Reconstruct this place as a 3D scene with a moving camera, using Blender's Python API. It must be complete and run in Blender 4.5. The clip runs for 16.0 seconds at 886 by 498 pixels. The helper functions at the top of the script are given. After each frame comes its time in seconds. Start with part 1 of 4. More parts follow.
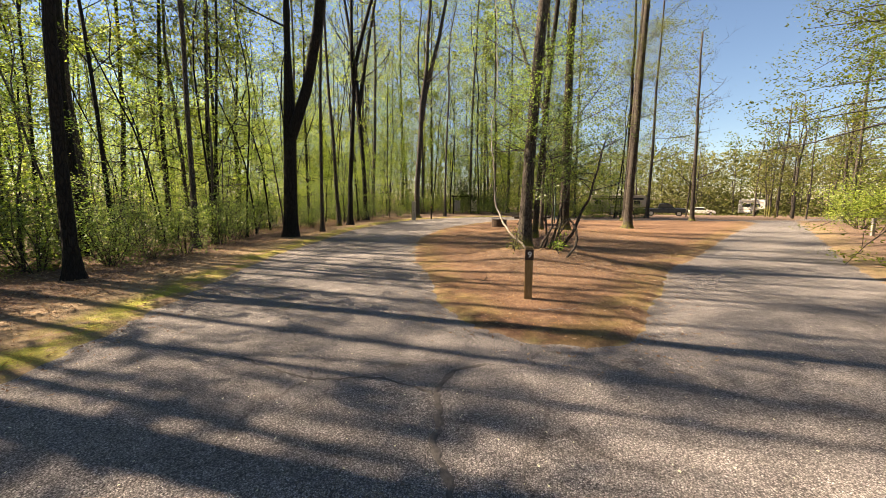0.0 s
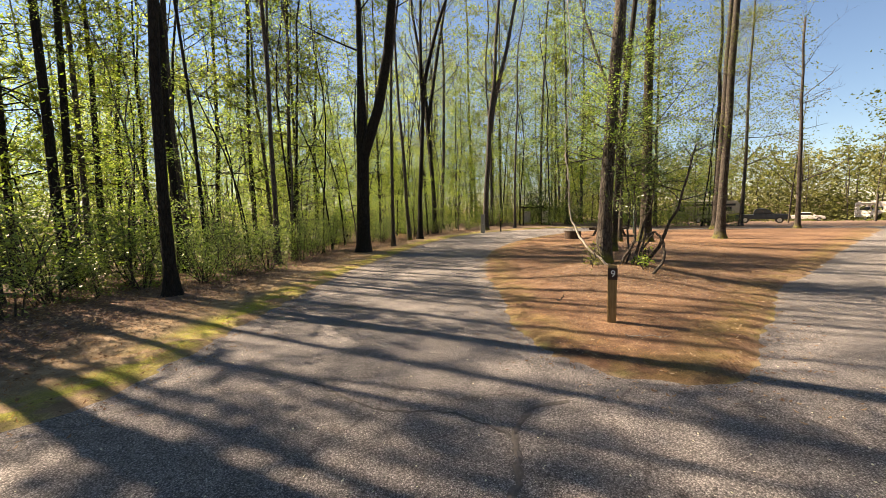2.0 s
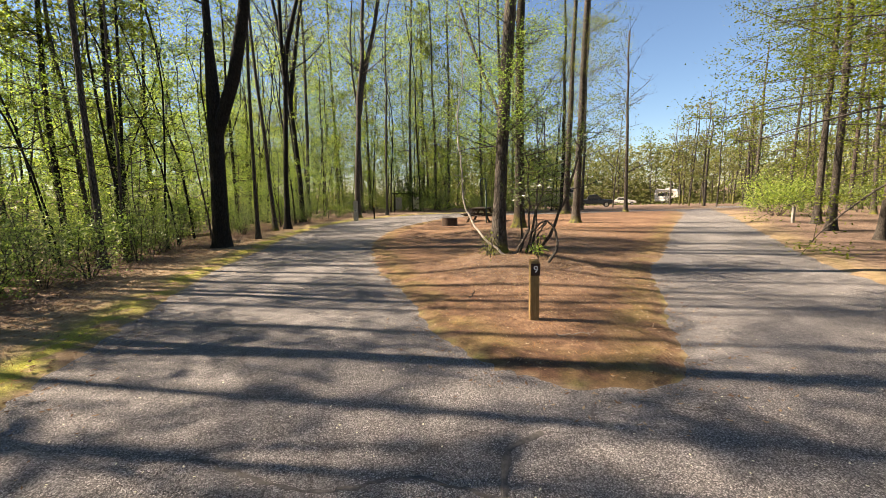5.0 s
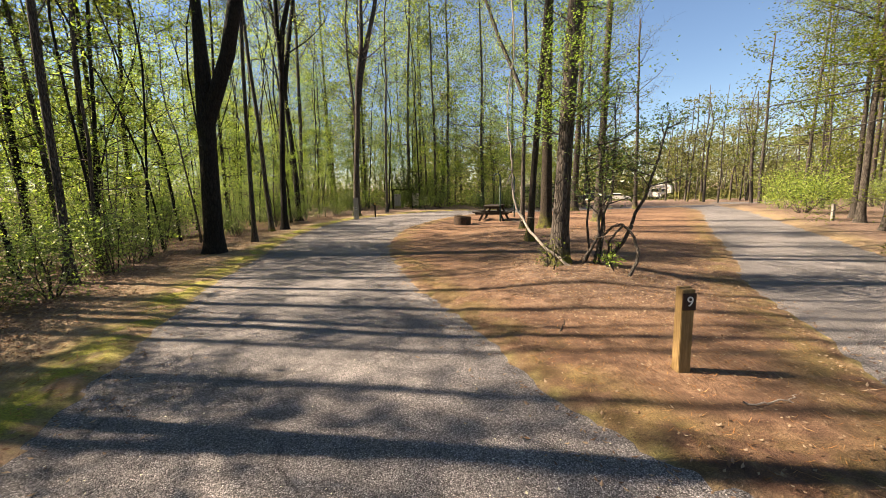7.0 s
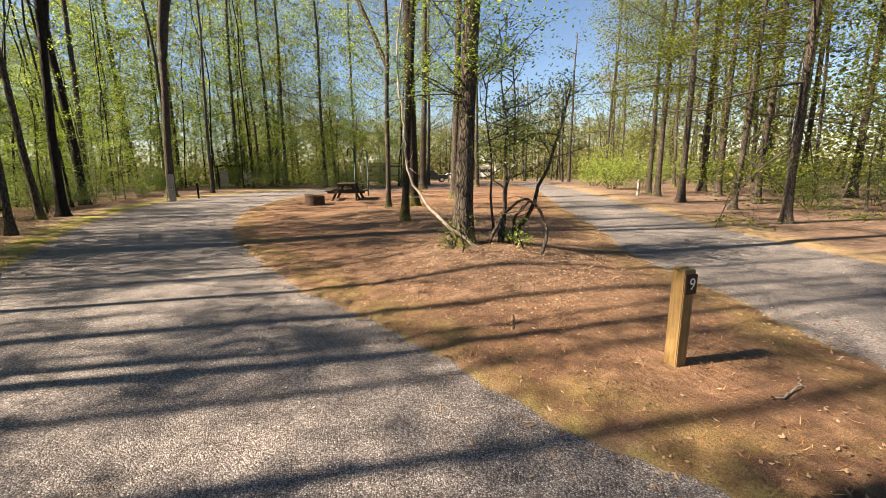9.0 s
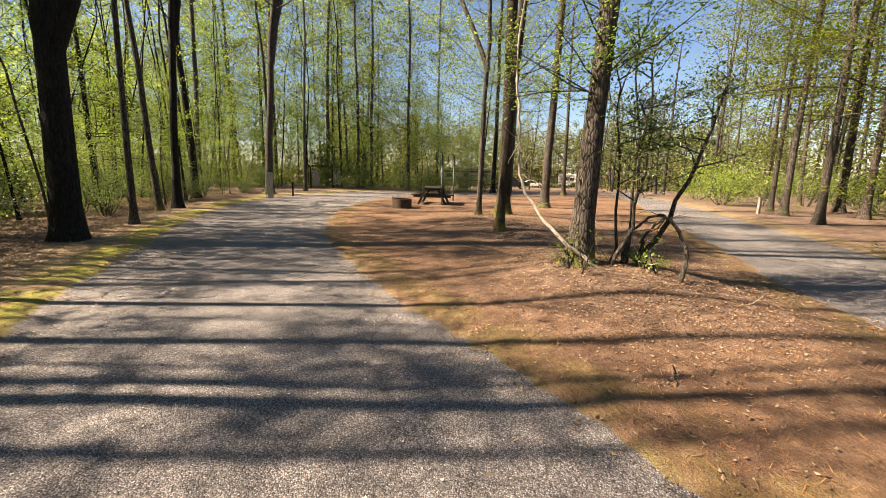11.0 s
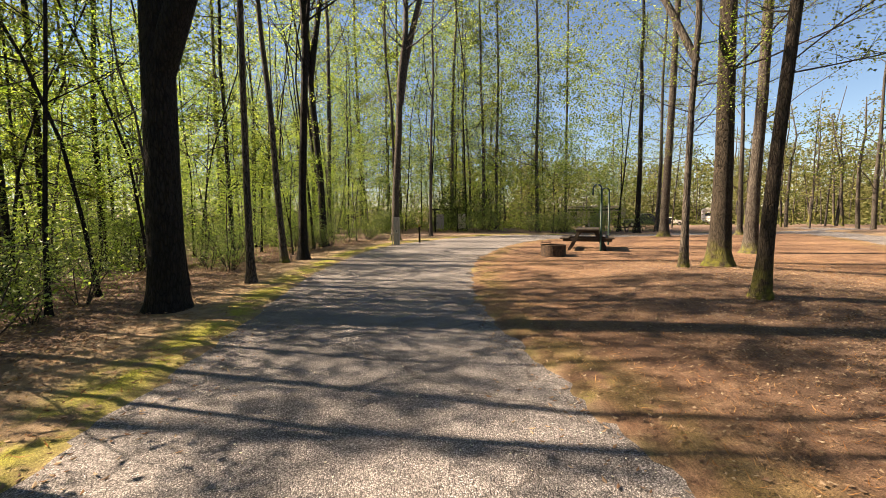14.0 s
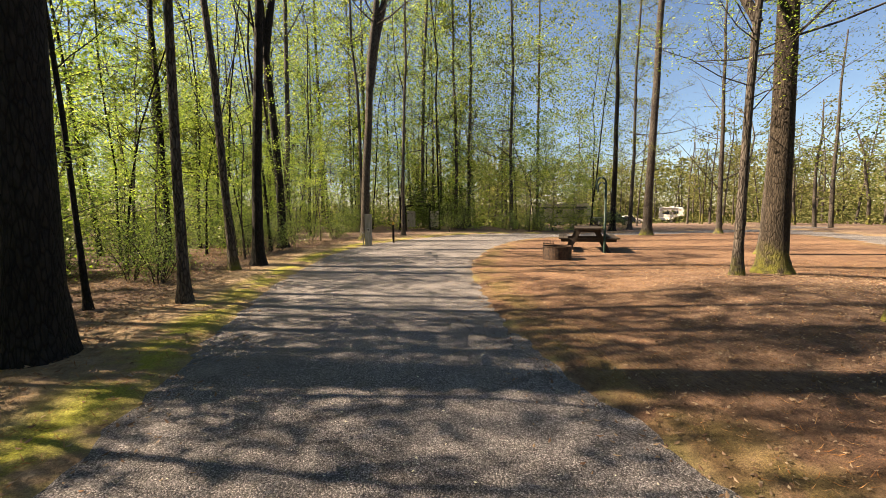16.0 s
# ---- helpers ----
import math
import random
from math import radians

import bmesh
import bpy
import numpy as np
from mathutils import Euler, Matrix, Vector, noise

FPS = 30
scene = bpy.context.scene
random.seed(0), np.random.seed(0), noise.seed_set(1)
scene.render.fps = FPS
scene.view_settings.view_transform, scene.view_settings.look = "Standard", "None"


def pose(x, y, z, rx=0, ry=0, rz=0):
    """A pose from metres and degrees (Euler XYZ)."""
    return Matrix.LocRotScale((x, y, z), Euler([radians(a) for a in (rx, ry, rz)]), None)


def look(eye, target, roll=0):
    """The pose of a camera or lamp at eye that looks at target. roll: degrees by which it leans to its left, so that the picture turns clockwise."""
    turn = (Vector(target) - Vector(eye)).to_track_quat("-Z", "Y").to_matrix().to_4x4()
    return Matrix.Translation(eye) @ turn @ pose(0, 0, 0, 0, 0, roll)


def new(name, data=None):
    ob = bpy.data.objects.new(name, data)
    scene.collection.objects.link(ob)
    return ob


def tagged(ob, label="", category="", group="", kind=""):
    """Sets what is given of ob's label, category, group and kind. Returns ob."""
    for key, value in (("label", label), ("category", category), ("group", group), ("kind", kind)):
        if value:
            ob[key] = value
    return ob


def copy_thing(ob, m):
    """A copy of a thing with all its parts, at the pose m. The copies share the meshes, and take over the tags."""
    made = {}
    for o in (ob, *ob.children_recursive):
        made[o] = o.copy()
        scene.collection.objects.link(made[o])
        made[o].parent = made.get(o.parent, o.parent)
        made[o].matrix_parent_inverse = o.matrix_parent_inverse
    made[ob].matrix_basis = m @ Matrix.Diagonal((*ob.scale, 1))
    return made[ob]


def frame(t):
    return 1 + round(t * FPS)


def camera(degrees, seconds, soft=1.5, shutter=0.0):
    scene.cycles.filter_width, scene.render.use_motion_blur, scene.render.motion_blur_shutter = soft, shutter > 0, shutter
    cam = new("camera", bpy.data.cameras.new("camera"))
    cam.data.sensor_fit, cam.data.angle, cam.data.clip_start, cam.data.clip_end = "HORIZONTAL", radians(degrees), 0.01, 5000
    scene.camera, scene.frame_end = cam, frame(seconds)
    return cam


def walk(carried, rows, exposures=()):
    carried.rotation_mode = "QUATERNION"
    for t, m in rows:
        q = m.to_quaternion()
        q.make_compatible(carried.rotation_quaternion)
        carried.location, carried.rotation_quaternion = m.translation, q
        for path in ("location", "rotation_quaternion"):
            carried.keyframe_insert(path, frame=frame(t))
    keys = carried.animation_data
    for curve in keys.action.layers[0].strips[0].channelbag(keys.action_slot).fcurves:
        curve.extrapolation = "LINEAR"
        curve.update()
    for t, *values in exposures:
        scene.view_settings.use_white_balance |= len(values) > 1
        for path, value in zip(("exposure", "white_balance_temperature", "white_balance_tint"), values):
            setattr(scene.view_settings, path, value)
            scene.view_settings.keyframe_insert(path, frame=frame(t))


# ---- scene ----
cam = camera(92.5, 16.0, soft=0.6)
PATH = [
    (0, (2.003, -1.900, 1.490), (1.659, 0.055, 1.245), 0.2),
    (0.5, (1.965, -1.850, 1.470), (1.582, 0.096, 1.214), -0.2),
    (1, (1.992, -1.780, 1.521), (1.533, 0.149, 1.257), -0.7),
    (1.5, (1.995, -1.700, 1.514), (1.419, 0.202, 1.286), -1.2),
    (2, (1.908, -1.650, 1.559), (1.250, 0.229, 1.371), -1.3),
    (2.5, (2.224, -2.250, 1.552), (1.709, -0.326, 1.372), -0.9),
    (3, (2.121, -2.750, 1.623), (1.721, -0.799, 1.444), -0.7),
    (3.5, (1.893, -2.250, 1.625), (1.619, -0.279, 1.426), -0.8),
    (4, (1.681, -1.800, 1.629), (1.514, 0.180, 1.405), -0.8),
    (4.2, (1.573, -1.600, 1.618), (1.439, 0.381, 1.381), -0.9),
    (6.3, (0.473, -0.02, 1.713), (0.488, 1.961, 1.432), -1.2),
    (6.5, (0.357, 0.174, 1.685), (0.365, 2.154, 1.406), -1.1),
    (7, (0.043, 0.67, 1.696), (0.063, 2.648, 1.405), -1.2),
    (7.5, (-0.216, 1.192, 1.722), (-0.118, 3.165, 1.411), -1.7),
    (8, (-0.461, 1.721, 1.725), (-0.16, 3.666, 1.369), -2.6),
    (8.5, (-0.592, 2.019, 1.57), (0.03, 3.881, 1.188), -0.6),
    (8.7, (-0.603, 2.068, 1.544), (0.147, 3.88, 1.152), -0.4),
    (10.8, (-0.817, 2.744, 1.541), (-0.28, 4.632, 1.161), 1.3),
    (11, (-0.87, 2.926, 1.528), (-0.441, 4.844, 1.158), 1.4),
    (11.5, (-0.994, 3.461, 1.465), (-0.79, 5.421, 1.128), 1.0),
    (12, (-1.064, 4.047, 1.477), (-1.04, 6.022, 1.164), 0.4),
    (12.5, (-1.231, 4.59, 1.512), (-1.307, 6.571, 1.243), -0.4),
    (13, (-1.416, 5.102, 1.498), (-1.537, 7.086, 1.274), -0.9),
    (13.5, (-1.58, 5.633, 1.48), (-1.702, 7.62, 1.289), -0.9),
    (14, (-1.65, 6.146, 1.457), (-1.742, 8.136, 1.276), -0.8),
    (14.5, (-1.787, 6.663, 1.426), (-1.836, 8.653, 1.235), -0.4),
    (15, (-1.89, 7.203, 1.413), (-1.907, 9.192, 1.207), -0.5),
    (15.5, (-2.022, 7.721, 1.419), (-2.015, 9.71, 1.212), -0.7),
    (16, (-2.427, 8.162, 1.405), (-2.332, 10.151, 1.211), -0.5),
]
EXPOSURES = [(0.0, 2.3, 7550, 14), (2.0, 2.3, 7550, 14), (2.6, 2.28, 6850, 12), (4.2, 2.28, 6900, 12), (7.0, 2.28, 7100, 13), (12.0, 2.28, 7300, 14), (16.0, 2.25, 7500, 14)]
walk(cam, [(t, look(eye, target, roll)) for t, eye, target, roll in PATH], EXPOSURES)

# ---- sky and sun ----
SUN_AZ, SUN_EL = radians(-80.5), radians(42)
world = bpy.data.worlds.new("sky")
scene.world = world
world.use_nodes = True
wn = world.node_tree.nodes
sky = wn.new("ShaderNodeTexSky")
sky.sky_type, sky.sun_disc = "NISHITA", False
sky.sun_elevation, sky.sun_rotation = SUN_EL, SUN_AZ
sky.air_density, sky.dust_density, sky.ozone_density = 1.0, 0.0, 4.5
wn["Background"].inputs["Strength"].default_value = 0.037
world.node_tree.links.new(sky.outputs[0], wn["Background"].inputs["Color"])
sun = new("sun", bpy.data.lights.new("sun", "SUN"))
sun.data.energy, sun.data.angle, sun.data.color = 5.0, radians(0.55), (1.0, 0.845, 0.66)
SUN_WAY = Vector((math.sin(SUN_AZ) * math.cos(SUN_EL), math.cos(SUN_AZ) * math.cos(SUN_EL), math.sin(SUN_EL)))
sun.matrix_world = look(SUN_WAY * 60, (0, 0, 0))


# ---- materials ----
def mat(name, rough=0.8, metal=0.0):
    m = bpy.data.materials.new(name)
    m.use_nodes = True
    b = m.node_tree.nodes["Principled BSDF"]
    b.inputs["Roughness"].default_value, b.inputs["Metallic"].default_value = rough, metal
    b.inputs["Specular IOR Level"].default_value = 0.25
    return m, m.node_tree, b


def ramp(nt, fac, stops):
    r = nt.nodes.new("ShaderNodeValToRGB")
    el = r.color_ramp.elements
    while len(el) < len(stops):
        el.new(0.5)
    for e, (p, c) in zip(el, stops):
        e.position, e.color = p, (*c, 1)
    nt.links.new(fac, r.inputs[0])
    return r.outputs[0]


def noise_tex(nt, scale, detail=4, coord=None, rough=0.55):
    n = nt.nodes.new("ShaderNodeTexNoise")
    n.inputs["Scale"].default_value, n.inputs["Detail"].default_value, n.inputs["Roughness"].default_value = scale, detail, rough
    if coord:
        nt.links.new(coord, n.inputs["Vector"])
    return n.outputs["Fac"]


def place(nt, kind="Object", stretch=(1, 1, 1)):
    c = nt.nodes.new("ShaderNodeTexCoord")
    m = nt.nodes.new("ShaderNodeMapping")
    m.inputs["Scale"].default_value = stretch
    nt.links.new(c.outputs[kind], m.inputs[0])
    return m.outputs[0]


def mixed(nt, fac, a, b, how="MIX"):
    m = nt.nodes.new("ShaderNodeMix")
    m.data_type, m.blend_type = "RGBA", how
    for sock, v in ((m.inputs[0], fac), (m.inputs[6], a), (m.inputs[7], b)):
        if hasattr(v, "is_linked"):
            nt.links.new(v, sock)
        else:
            sock.default_value = v if isinstance(v, (int, float)) else (*v, 1)
    return m.outputs[2]


def bump(nt, b, height, strength=0.4, dist=0.01):
    n = nt.nodes.new("ShaderNodeBump")
    n.inputs["Strength"].default_value, n.inputs["Distance"].default_value = strength, dist
    nt.links.new(height, n.inputs["Height"])
    nt.links.new(n.outputs[0], b.inputs["Normal"])


def grainy(name, dark, light, scale=14, rough=0.75, stretch=(1, 1, 1), strength=0.4, dist=0.006, metal=0.0, fine=5.0):
    """Two-scale colour noise with relief."""
    m, nt, b = mat(name, rough, metal)
    p = place(nt, "Object", stretch)
    a = noise_tex(nt, scale, 5, p)
    c = ramp(nt, a, [(0.3, dark), (0.7, light)])
    f = noise_tex(nt, scale * fine, 3, p)
    c = mixed(nt, 0.55, c, ramp(nt, f, [(0.25, (0.55, 0.55, 0.55)), (0.75, (1.25, 1.25, 1.25))]), "MULTIPLY")
    nt.links.new(c, b.inputs["Base Color"])
    bump(nt, b, f, strength, dist)
    return m


def bark(name, dark, light, moss=0.0, plate=1.0):
    m, nt, b = mat(name, 0.9)
    p = place(nt, "Object", (1, 1, 0.22))
    big = noise_tex(nt, 14 * plate, 6, p, 0.65)
    v = nt.nodes.new("ShaderNodeTexVoronoi")
    v.feature = "DISTANCE_TO_EDGE"
    v.inputs["Scale"].default_value = 17 * plate
    nt.links.new(p, v.inputs["Vector"])
    c = ramp(nt, big, [(0.3, dark), (0.68, light)])
    groove = ramp(nt, v.outputs["Distance"], [(0.0, (0.25, 0.22, 0.2)), (0.18, (1, 1, 1))])
    c = mixed(nt, 0.85, c, groove, "MULTIPLY")
    blot = noise_tex(nt, 1.7, 3, place(nt, "Object"))
    c = mixed(nt, 0.5, c, ramp(nt, blot, [(0.35, (0.7, 0.7, 0.7)), (0.7, (1.3, 1.28, 1.24))]), "MULTIPLY")
    if moss:
        geo = nt.nodes.new("ShaderNodeTexCoord")
        sep = nt.nodes.new("ShaderNodeSeparateXYZ")
        nt.links.new(geo.outputs["Object"], sep.inputs[0])
        low = nt.nodes.new("ShaderNodeMapRange")
        low.inputs[1].default_value, low.inputs[2].default_value = 0.05, moss
        low.inputs[3].default_value, low.inputs[4].default_value = 1.0, 0.0
        nt.links.new(sep.outputs[2], low.inputs[0])
        patch = ramp(nt, noise_tex(nt, 6, 4, place(nt)), [(0.35, (0, 0, 0)), (0.6, (1, 1, 1))])
        c = mixed(nt, mixed(nt, 1.0, low.outputs[0], patch, "MULTIPLY"), c, (0.13, 0.13, 0.02))
    nt.links.new(c, b.inputs["Base Color"])
    both = nt.nodes.new("ShaderNodeMath")
    both.operation = "ADD"
    nt.links.new(big, both.inputs[0])
    nt.links.new(groove, both.inputs[1])
    bump(nt, b, both.outputs[0], 0.9, 0.02)
    return m


def leafy(name, cols, through_part=0.5, shine=0.0):
    """Thin leaves: half reflecting, half letting light through; each leaf has its own tone."""
    m = bpy.data.materials.new(name)
    m.use_nodes = True
    nt = m.node_tree
    nt.nodes.clear()
    g = nt.nodes.new("ShaderNodeNewGeometry")
    r = ramp(nt, g.outputs["Random Per Island"], [(i / max(1, len(cols) - 1), c) for i, c in enumerate(cols)])
    info = nt.nodes.new("ShaderNodeObjectInfo")
    r = mixed(nt, 0.5, r, ramp(nt, info.outputs["Random"], [(0, (0.6, 0.72, 0.6)), (1, (1.35, 1.2, 1.1))]), "MULTIPLY")
    d, t, mx, out = (nt.nodes.new("ShaderNode" + k) for k in ("BsdfDiffuse", "BsdfTranslucent", "MixShader", "OutputMaterial"))
    nt.links.new(r, d.inputs[0])
    nt.links.new(mixed(nt, 1.0, r, (1.5, 1.58, 0.95), "MULTIPLY"), t.inputs[0])
    mx.inputs[0].default_value = through_part
    nt.links.new(d.outputs[0], mx.inputs[1])
    nt.links.new(t.outputs[0], mx.inputs[2])
    last = mx.outputs[0]
    if shine:
        gloss, coat = nt.nodes.new("ShaderNodeBsdfGlossy"), nt.nodes.new("ShaderNodeMixShader")
        gloss.inputs["Roughness"].default_value, coat.inputs[0].default_value = 0.38, shine
        nt.links.new(last, coat.inputs[1])
        nt.links.new(gloss.outputs[0], coat.inputs[2])
        last = coat.outputs[0]
    nt.links.new(last, out.inputs[0])
    return m


# near black: the shade of trunks against the sun is put into this colour
BARK_BACKLIT = bark("backlit_bark", (0.007, 0.006, 0.005), (0.026, 0.023, 0.02), plate=1.6)
BARK = bark("grey_bark", (0.03, 0.025, 0.021), (0.125, 0.109, 0.093), moss=0.35, plate=1.7)
BARK_MOSS = bark("mossy_bark", (0.017, 0.013, 0.009), (0.07, 0.056, 0.041), moss=0.6, plate=2.2)
BARK_THIN = bark("sapling_bark", (0.035, 0.03, 0.025), (0.12, 0.105, 0.09), plate=1.8)
BARK_PINE = bark("pine_bark", (0.036, 0.028, 0.024), (0.11, 0.088, 0.075), plate=1.3)
DEAD = grainy("dead_wood", (0.2, 0.17, 0.14), (0.42, 0.38, 0.33), 20, 0.9, (1, 1, 1), 0.5)
LEAF_SPRING = leafy("spring_leaf", [(0.055, 0.1, 0.02), (0.135, 0.21, 0.035), (0.22, 0.3, 0.06), (0.33, 0.39, 0.11)], 0.52, 0.03)
LEAF_OLIVE = leafy("olive_leaf", [(0.045, 0.062, 0.02), (0.11, 0.135, 0.035), (0.21, 0.22, 0.075)], 0.45)
LEAF_BUSH = leafy("bush_leaf", [(0.05, 0.085, 0.015), (0.125, 0.19, 0.04), (0.26, 0.33, 0.1)], 0.5, 0.06)
LEAF_DARK = leafy("evergreen_leaf", [(0.04, 0.075, 0.02), (0.085, 0.13, 0.03), (0.15, 0.2, 0.055)], 0.45, 0.06)
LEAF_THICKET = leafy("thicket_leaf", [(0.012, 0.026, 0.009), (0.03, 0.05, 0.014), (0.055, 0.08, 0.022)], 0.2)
LEAF_FIR = leafy("fir_spray", [(0.06, 0.085, 0.016), (0.1, 0.13, 0.022), (0.15, 0.17, 0.035)], 0.35)
NEEDLE = leafy("pine_needle", [(0.05, 0.075, 0.018), (0.09, 0.115, 0.025), (0.13, 0.15, 0.035)], 0.35)
LITTER = leafy("fallen_leaf", [(0.1, 0.058, 0.042), (0.2, 0.125, 0.09), (0.37, 0.28, 0.215), (0.14, 0.08, 0.058)], 0.15)
STRAW = leafy("pine_straw", [(0.16, 0.07, 0.03), (0.27, 0.14, 0.06), (0.36, 0.23, 0.12)], 0.1)


# ---- plan: the tarmac and the ground round it ----
def curve_line(pts, step=0.25):
    """A smooth line through plan points."""
    pts = [Vector((x, y, 0)) for x, y in pts]
    out = []
    for i in range(len(pts) - 1):
        p0, p1, p2, p3 = pts[max(i - 1, 0)], pts[i], pts[i + 1], pts[min(i + 2, len(pts) - 1)]
        n = max(1, int((p2 - p1).length / step))
        for k in range(n):
            t = k / n
            out.append(0.5 * (2 * p1 + (p2 - p0) * t + (2 * p0 - 5 * p1 + 4 * p2 - p3) * t * t + (3 * p1 - p0 - 3 * p2 + p3) * t ** 3))
    out.append(pts[-1])
    return np.array([(p.x, p.y) for p in out])


LEFT_EDGE = [(-16, -7.0), (-9, -3.8), (-5, -1.7), (-2.8, -0.5), (-2.05, 0.4), (-2.25, 1.5), (-2.65, 2.65), (-3.25, 4.8), (-3.7, 6.5), (-4.1, 8.2), (-4.35, 9.9), (-4.55, 11.5),
             (-4.85, 13.2), (-5.15, 15.6), (-5.3, 18.7), (-5.15, 21.8), (-4.5, 24.5), (-3.2, 26.9), (-1.5, 29.2), (1.0, 31.6), (5.5, 34.2), (13, 37), (23, 40), (35, 43)]
RIGHT_EDGE = [(37, 60), (29, 45), (23.5, 35), (18.5, 26), (15, 19.5), (12.6, 15), (10.8, 11.6), (9.25, 8.6), (8.35, 6.4), (7.8, 4.6), (7.9, 3.0), (9.2, 1.0), (14, -1.5), (22, -4)]
ISLAND = [(2.5, 2.4), (1.92, 2.58), (1.29, 3.2), (0.82, 4.3), (0.45, 5.6), (0.1, 6.6), (-0.34, 7.8), (-0.82, 9.8), (-1.2, 11.5), (-1.42, 13.3), (-1.43, 15.5), (-1.25, 18.3), (-0.5, 21.3),
          (0.5, 23.8), (2.3, 27.0), (6.0, 30.0), (11, 32.2), (17.6, 34.0), (18.6, 32.6), (17.0, 28.5), (14.0, 23.0), (11, 17.8), (9, 14.3), (7.5, 11.5), (6.05, 8.95), (5.15, 7.5), (4.45, 5.7), (3.72, 3.95), (3.4, 2.97), (3.05, 2.45), (2.5, 2.4)]
left_line, right_line, island_line = curve_line(LEFT_EDGE), curve_line(RIGHT_EDGE), curve_line(ISLAND)
outer_line = np.concatenate([left_line, right_line, np.array([(22, -14), (-16, -14)])])


def inside(px, py, poly):
    x, y = poly[:, 0], poly[:, 1]
    x2, y2 = np.roll(x, -1), np.roll(y, -1)
    hit = np.zeros(px.shape, bool)
    for a, b, c, d in zip(x, y, x2, y2):
        if b != d:
            hit ^= ((b > py) != (d > py)) & (px < (c - a) * (py - b) / (d - b) + a)
    return hit


def away(px, py, line):
    best = np.full(px.shape, 1e9)
    for (ax, ay), (bx, by) in zip(line[:-1], line[1:]):
        dx, dy = bx - ax, by - ay
        t = np.clip(((px - ax) * dx + (py - ay) * dy) / (dx * dx + dy * dy + 1e-12), 0, 1)
        best = np.minimum(best, (px - ax - t * dx) ** 2 + (py - ay - t * dy) ** 2)
    return np.sqrt(best)


def off_road(px, py):
    """Metres from the tarmac's edge, less than 0 on the tarmac; and whether on the island."""
    px, py = np.atleast_1d(np.array(px, float)), np.atleast_1d(np.array(py, float))
    isl = inside(px, py, island_line)
    d = np.minimum(away(px, py, np.r_[outer_line, outer_line[:1]]), away(px, py, island_line))
    on = inside(px, py, outer_line) & ~isl
    return np.where(on, -d, d), isl


def slope(px, py):
    """The whole site falls away gently towards the far campsites."""
    return -0.03 * np.clip(py - 24, 0, 70) * np.clip((px + 1) / 8, 0, 1)


def mound(px, py):
    z = 0.3 * np.exp(-((px - 2.45) ** 2 + (py - 7.9) ** 2) / 2.2) + 0.22 * np.exp(-((px - 3.1) ** 2 + (py - 14.0) ** 2) / 8.0)
    return z - 0.06 * np.clip(-px - 7.5, 0, 14) * np.clip((40 - py) / 20, 0, 1)


def rough_noise(px, py, s):
    return np.array([noise.noise((x * s, y * s, 3.1)) for x, y in zip(px, py)])


def ground_z(px, py, d=None):
    px, py = np.atleast_1d(np.array(px, float)), np.atleast_1d(np.array(py, float))
    if d is None:
        d, _ = off_road(px, py)
    lift = np.clip(d * 0.16, -0.06, 0.03)
    return slope(px, py) + lift + np.where(d > 0, mound(px, py) * np.clip(d / 1.2, 0, 1), 0)


def gz(x, y):
    return float(max(ground_z([x], [y])[0], -3))


def part(name, mesh, material, parent=None, label=""):
    """One mesh object, under a thing or under a part. mesh: a bmesh or a mesh."""
    if isinstance(mesh, bmesh.types.BMesh):
        me = bpy.data.meshes.new(name)
        mesh.to_mesh(me)
        mesh.free()
        mesh = me
    if material and not mesh.materials:
        mesh.materials.append(material)
    ob = new(name, mesh)
    ob.parent = parent
    return tagged(ob, label)


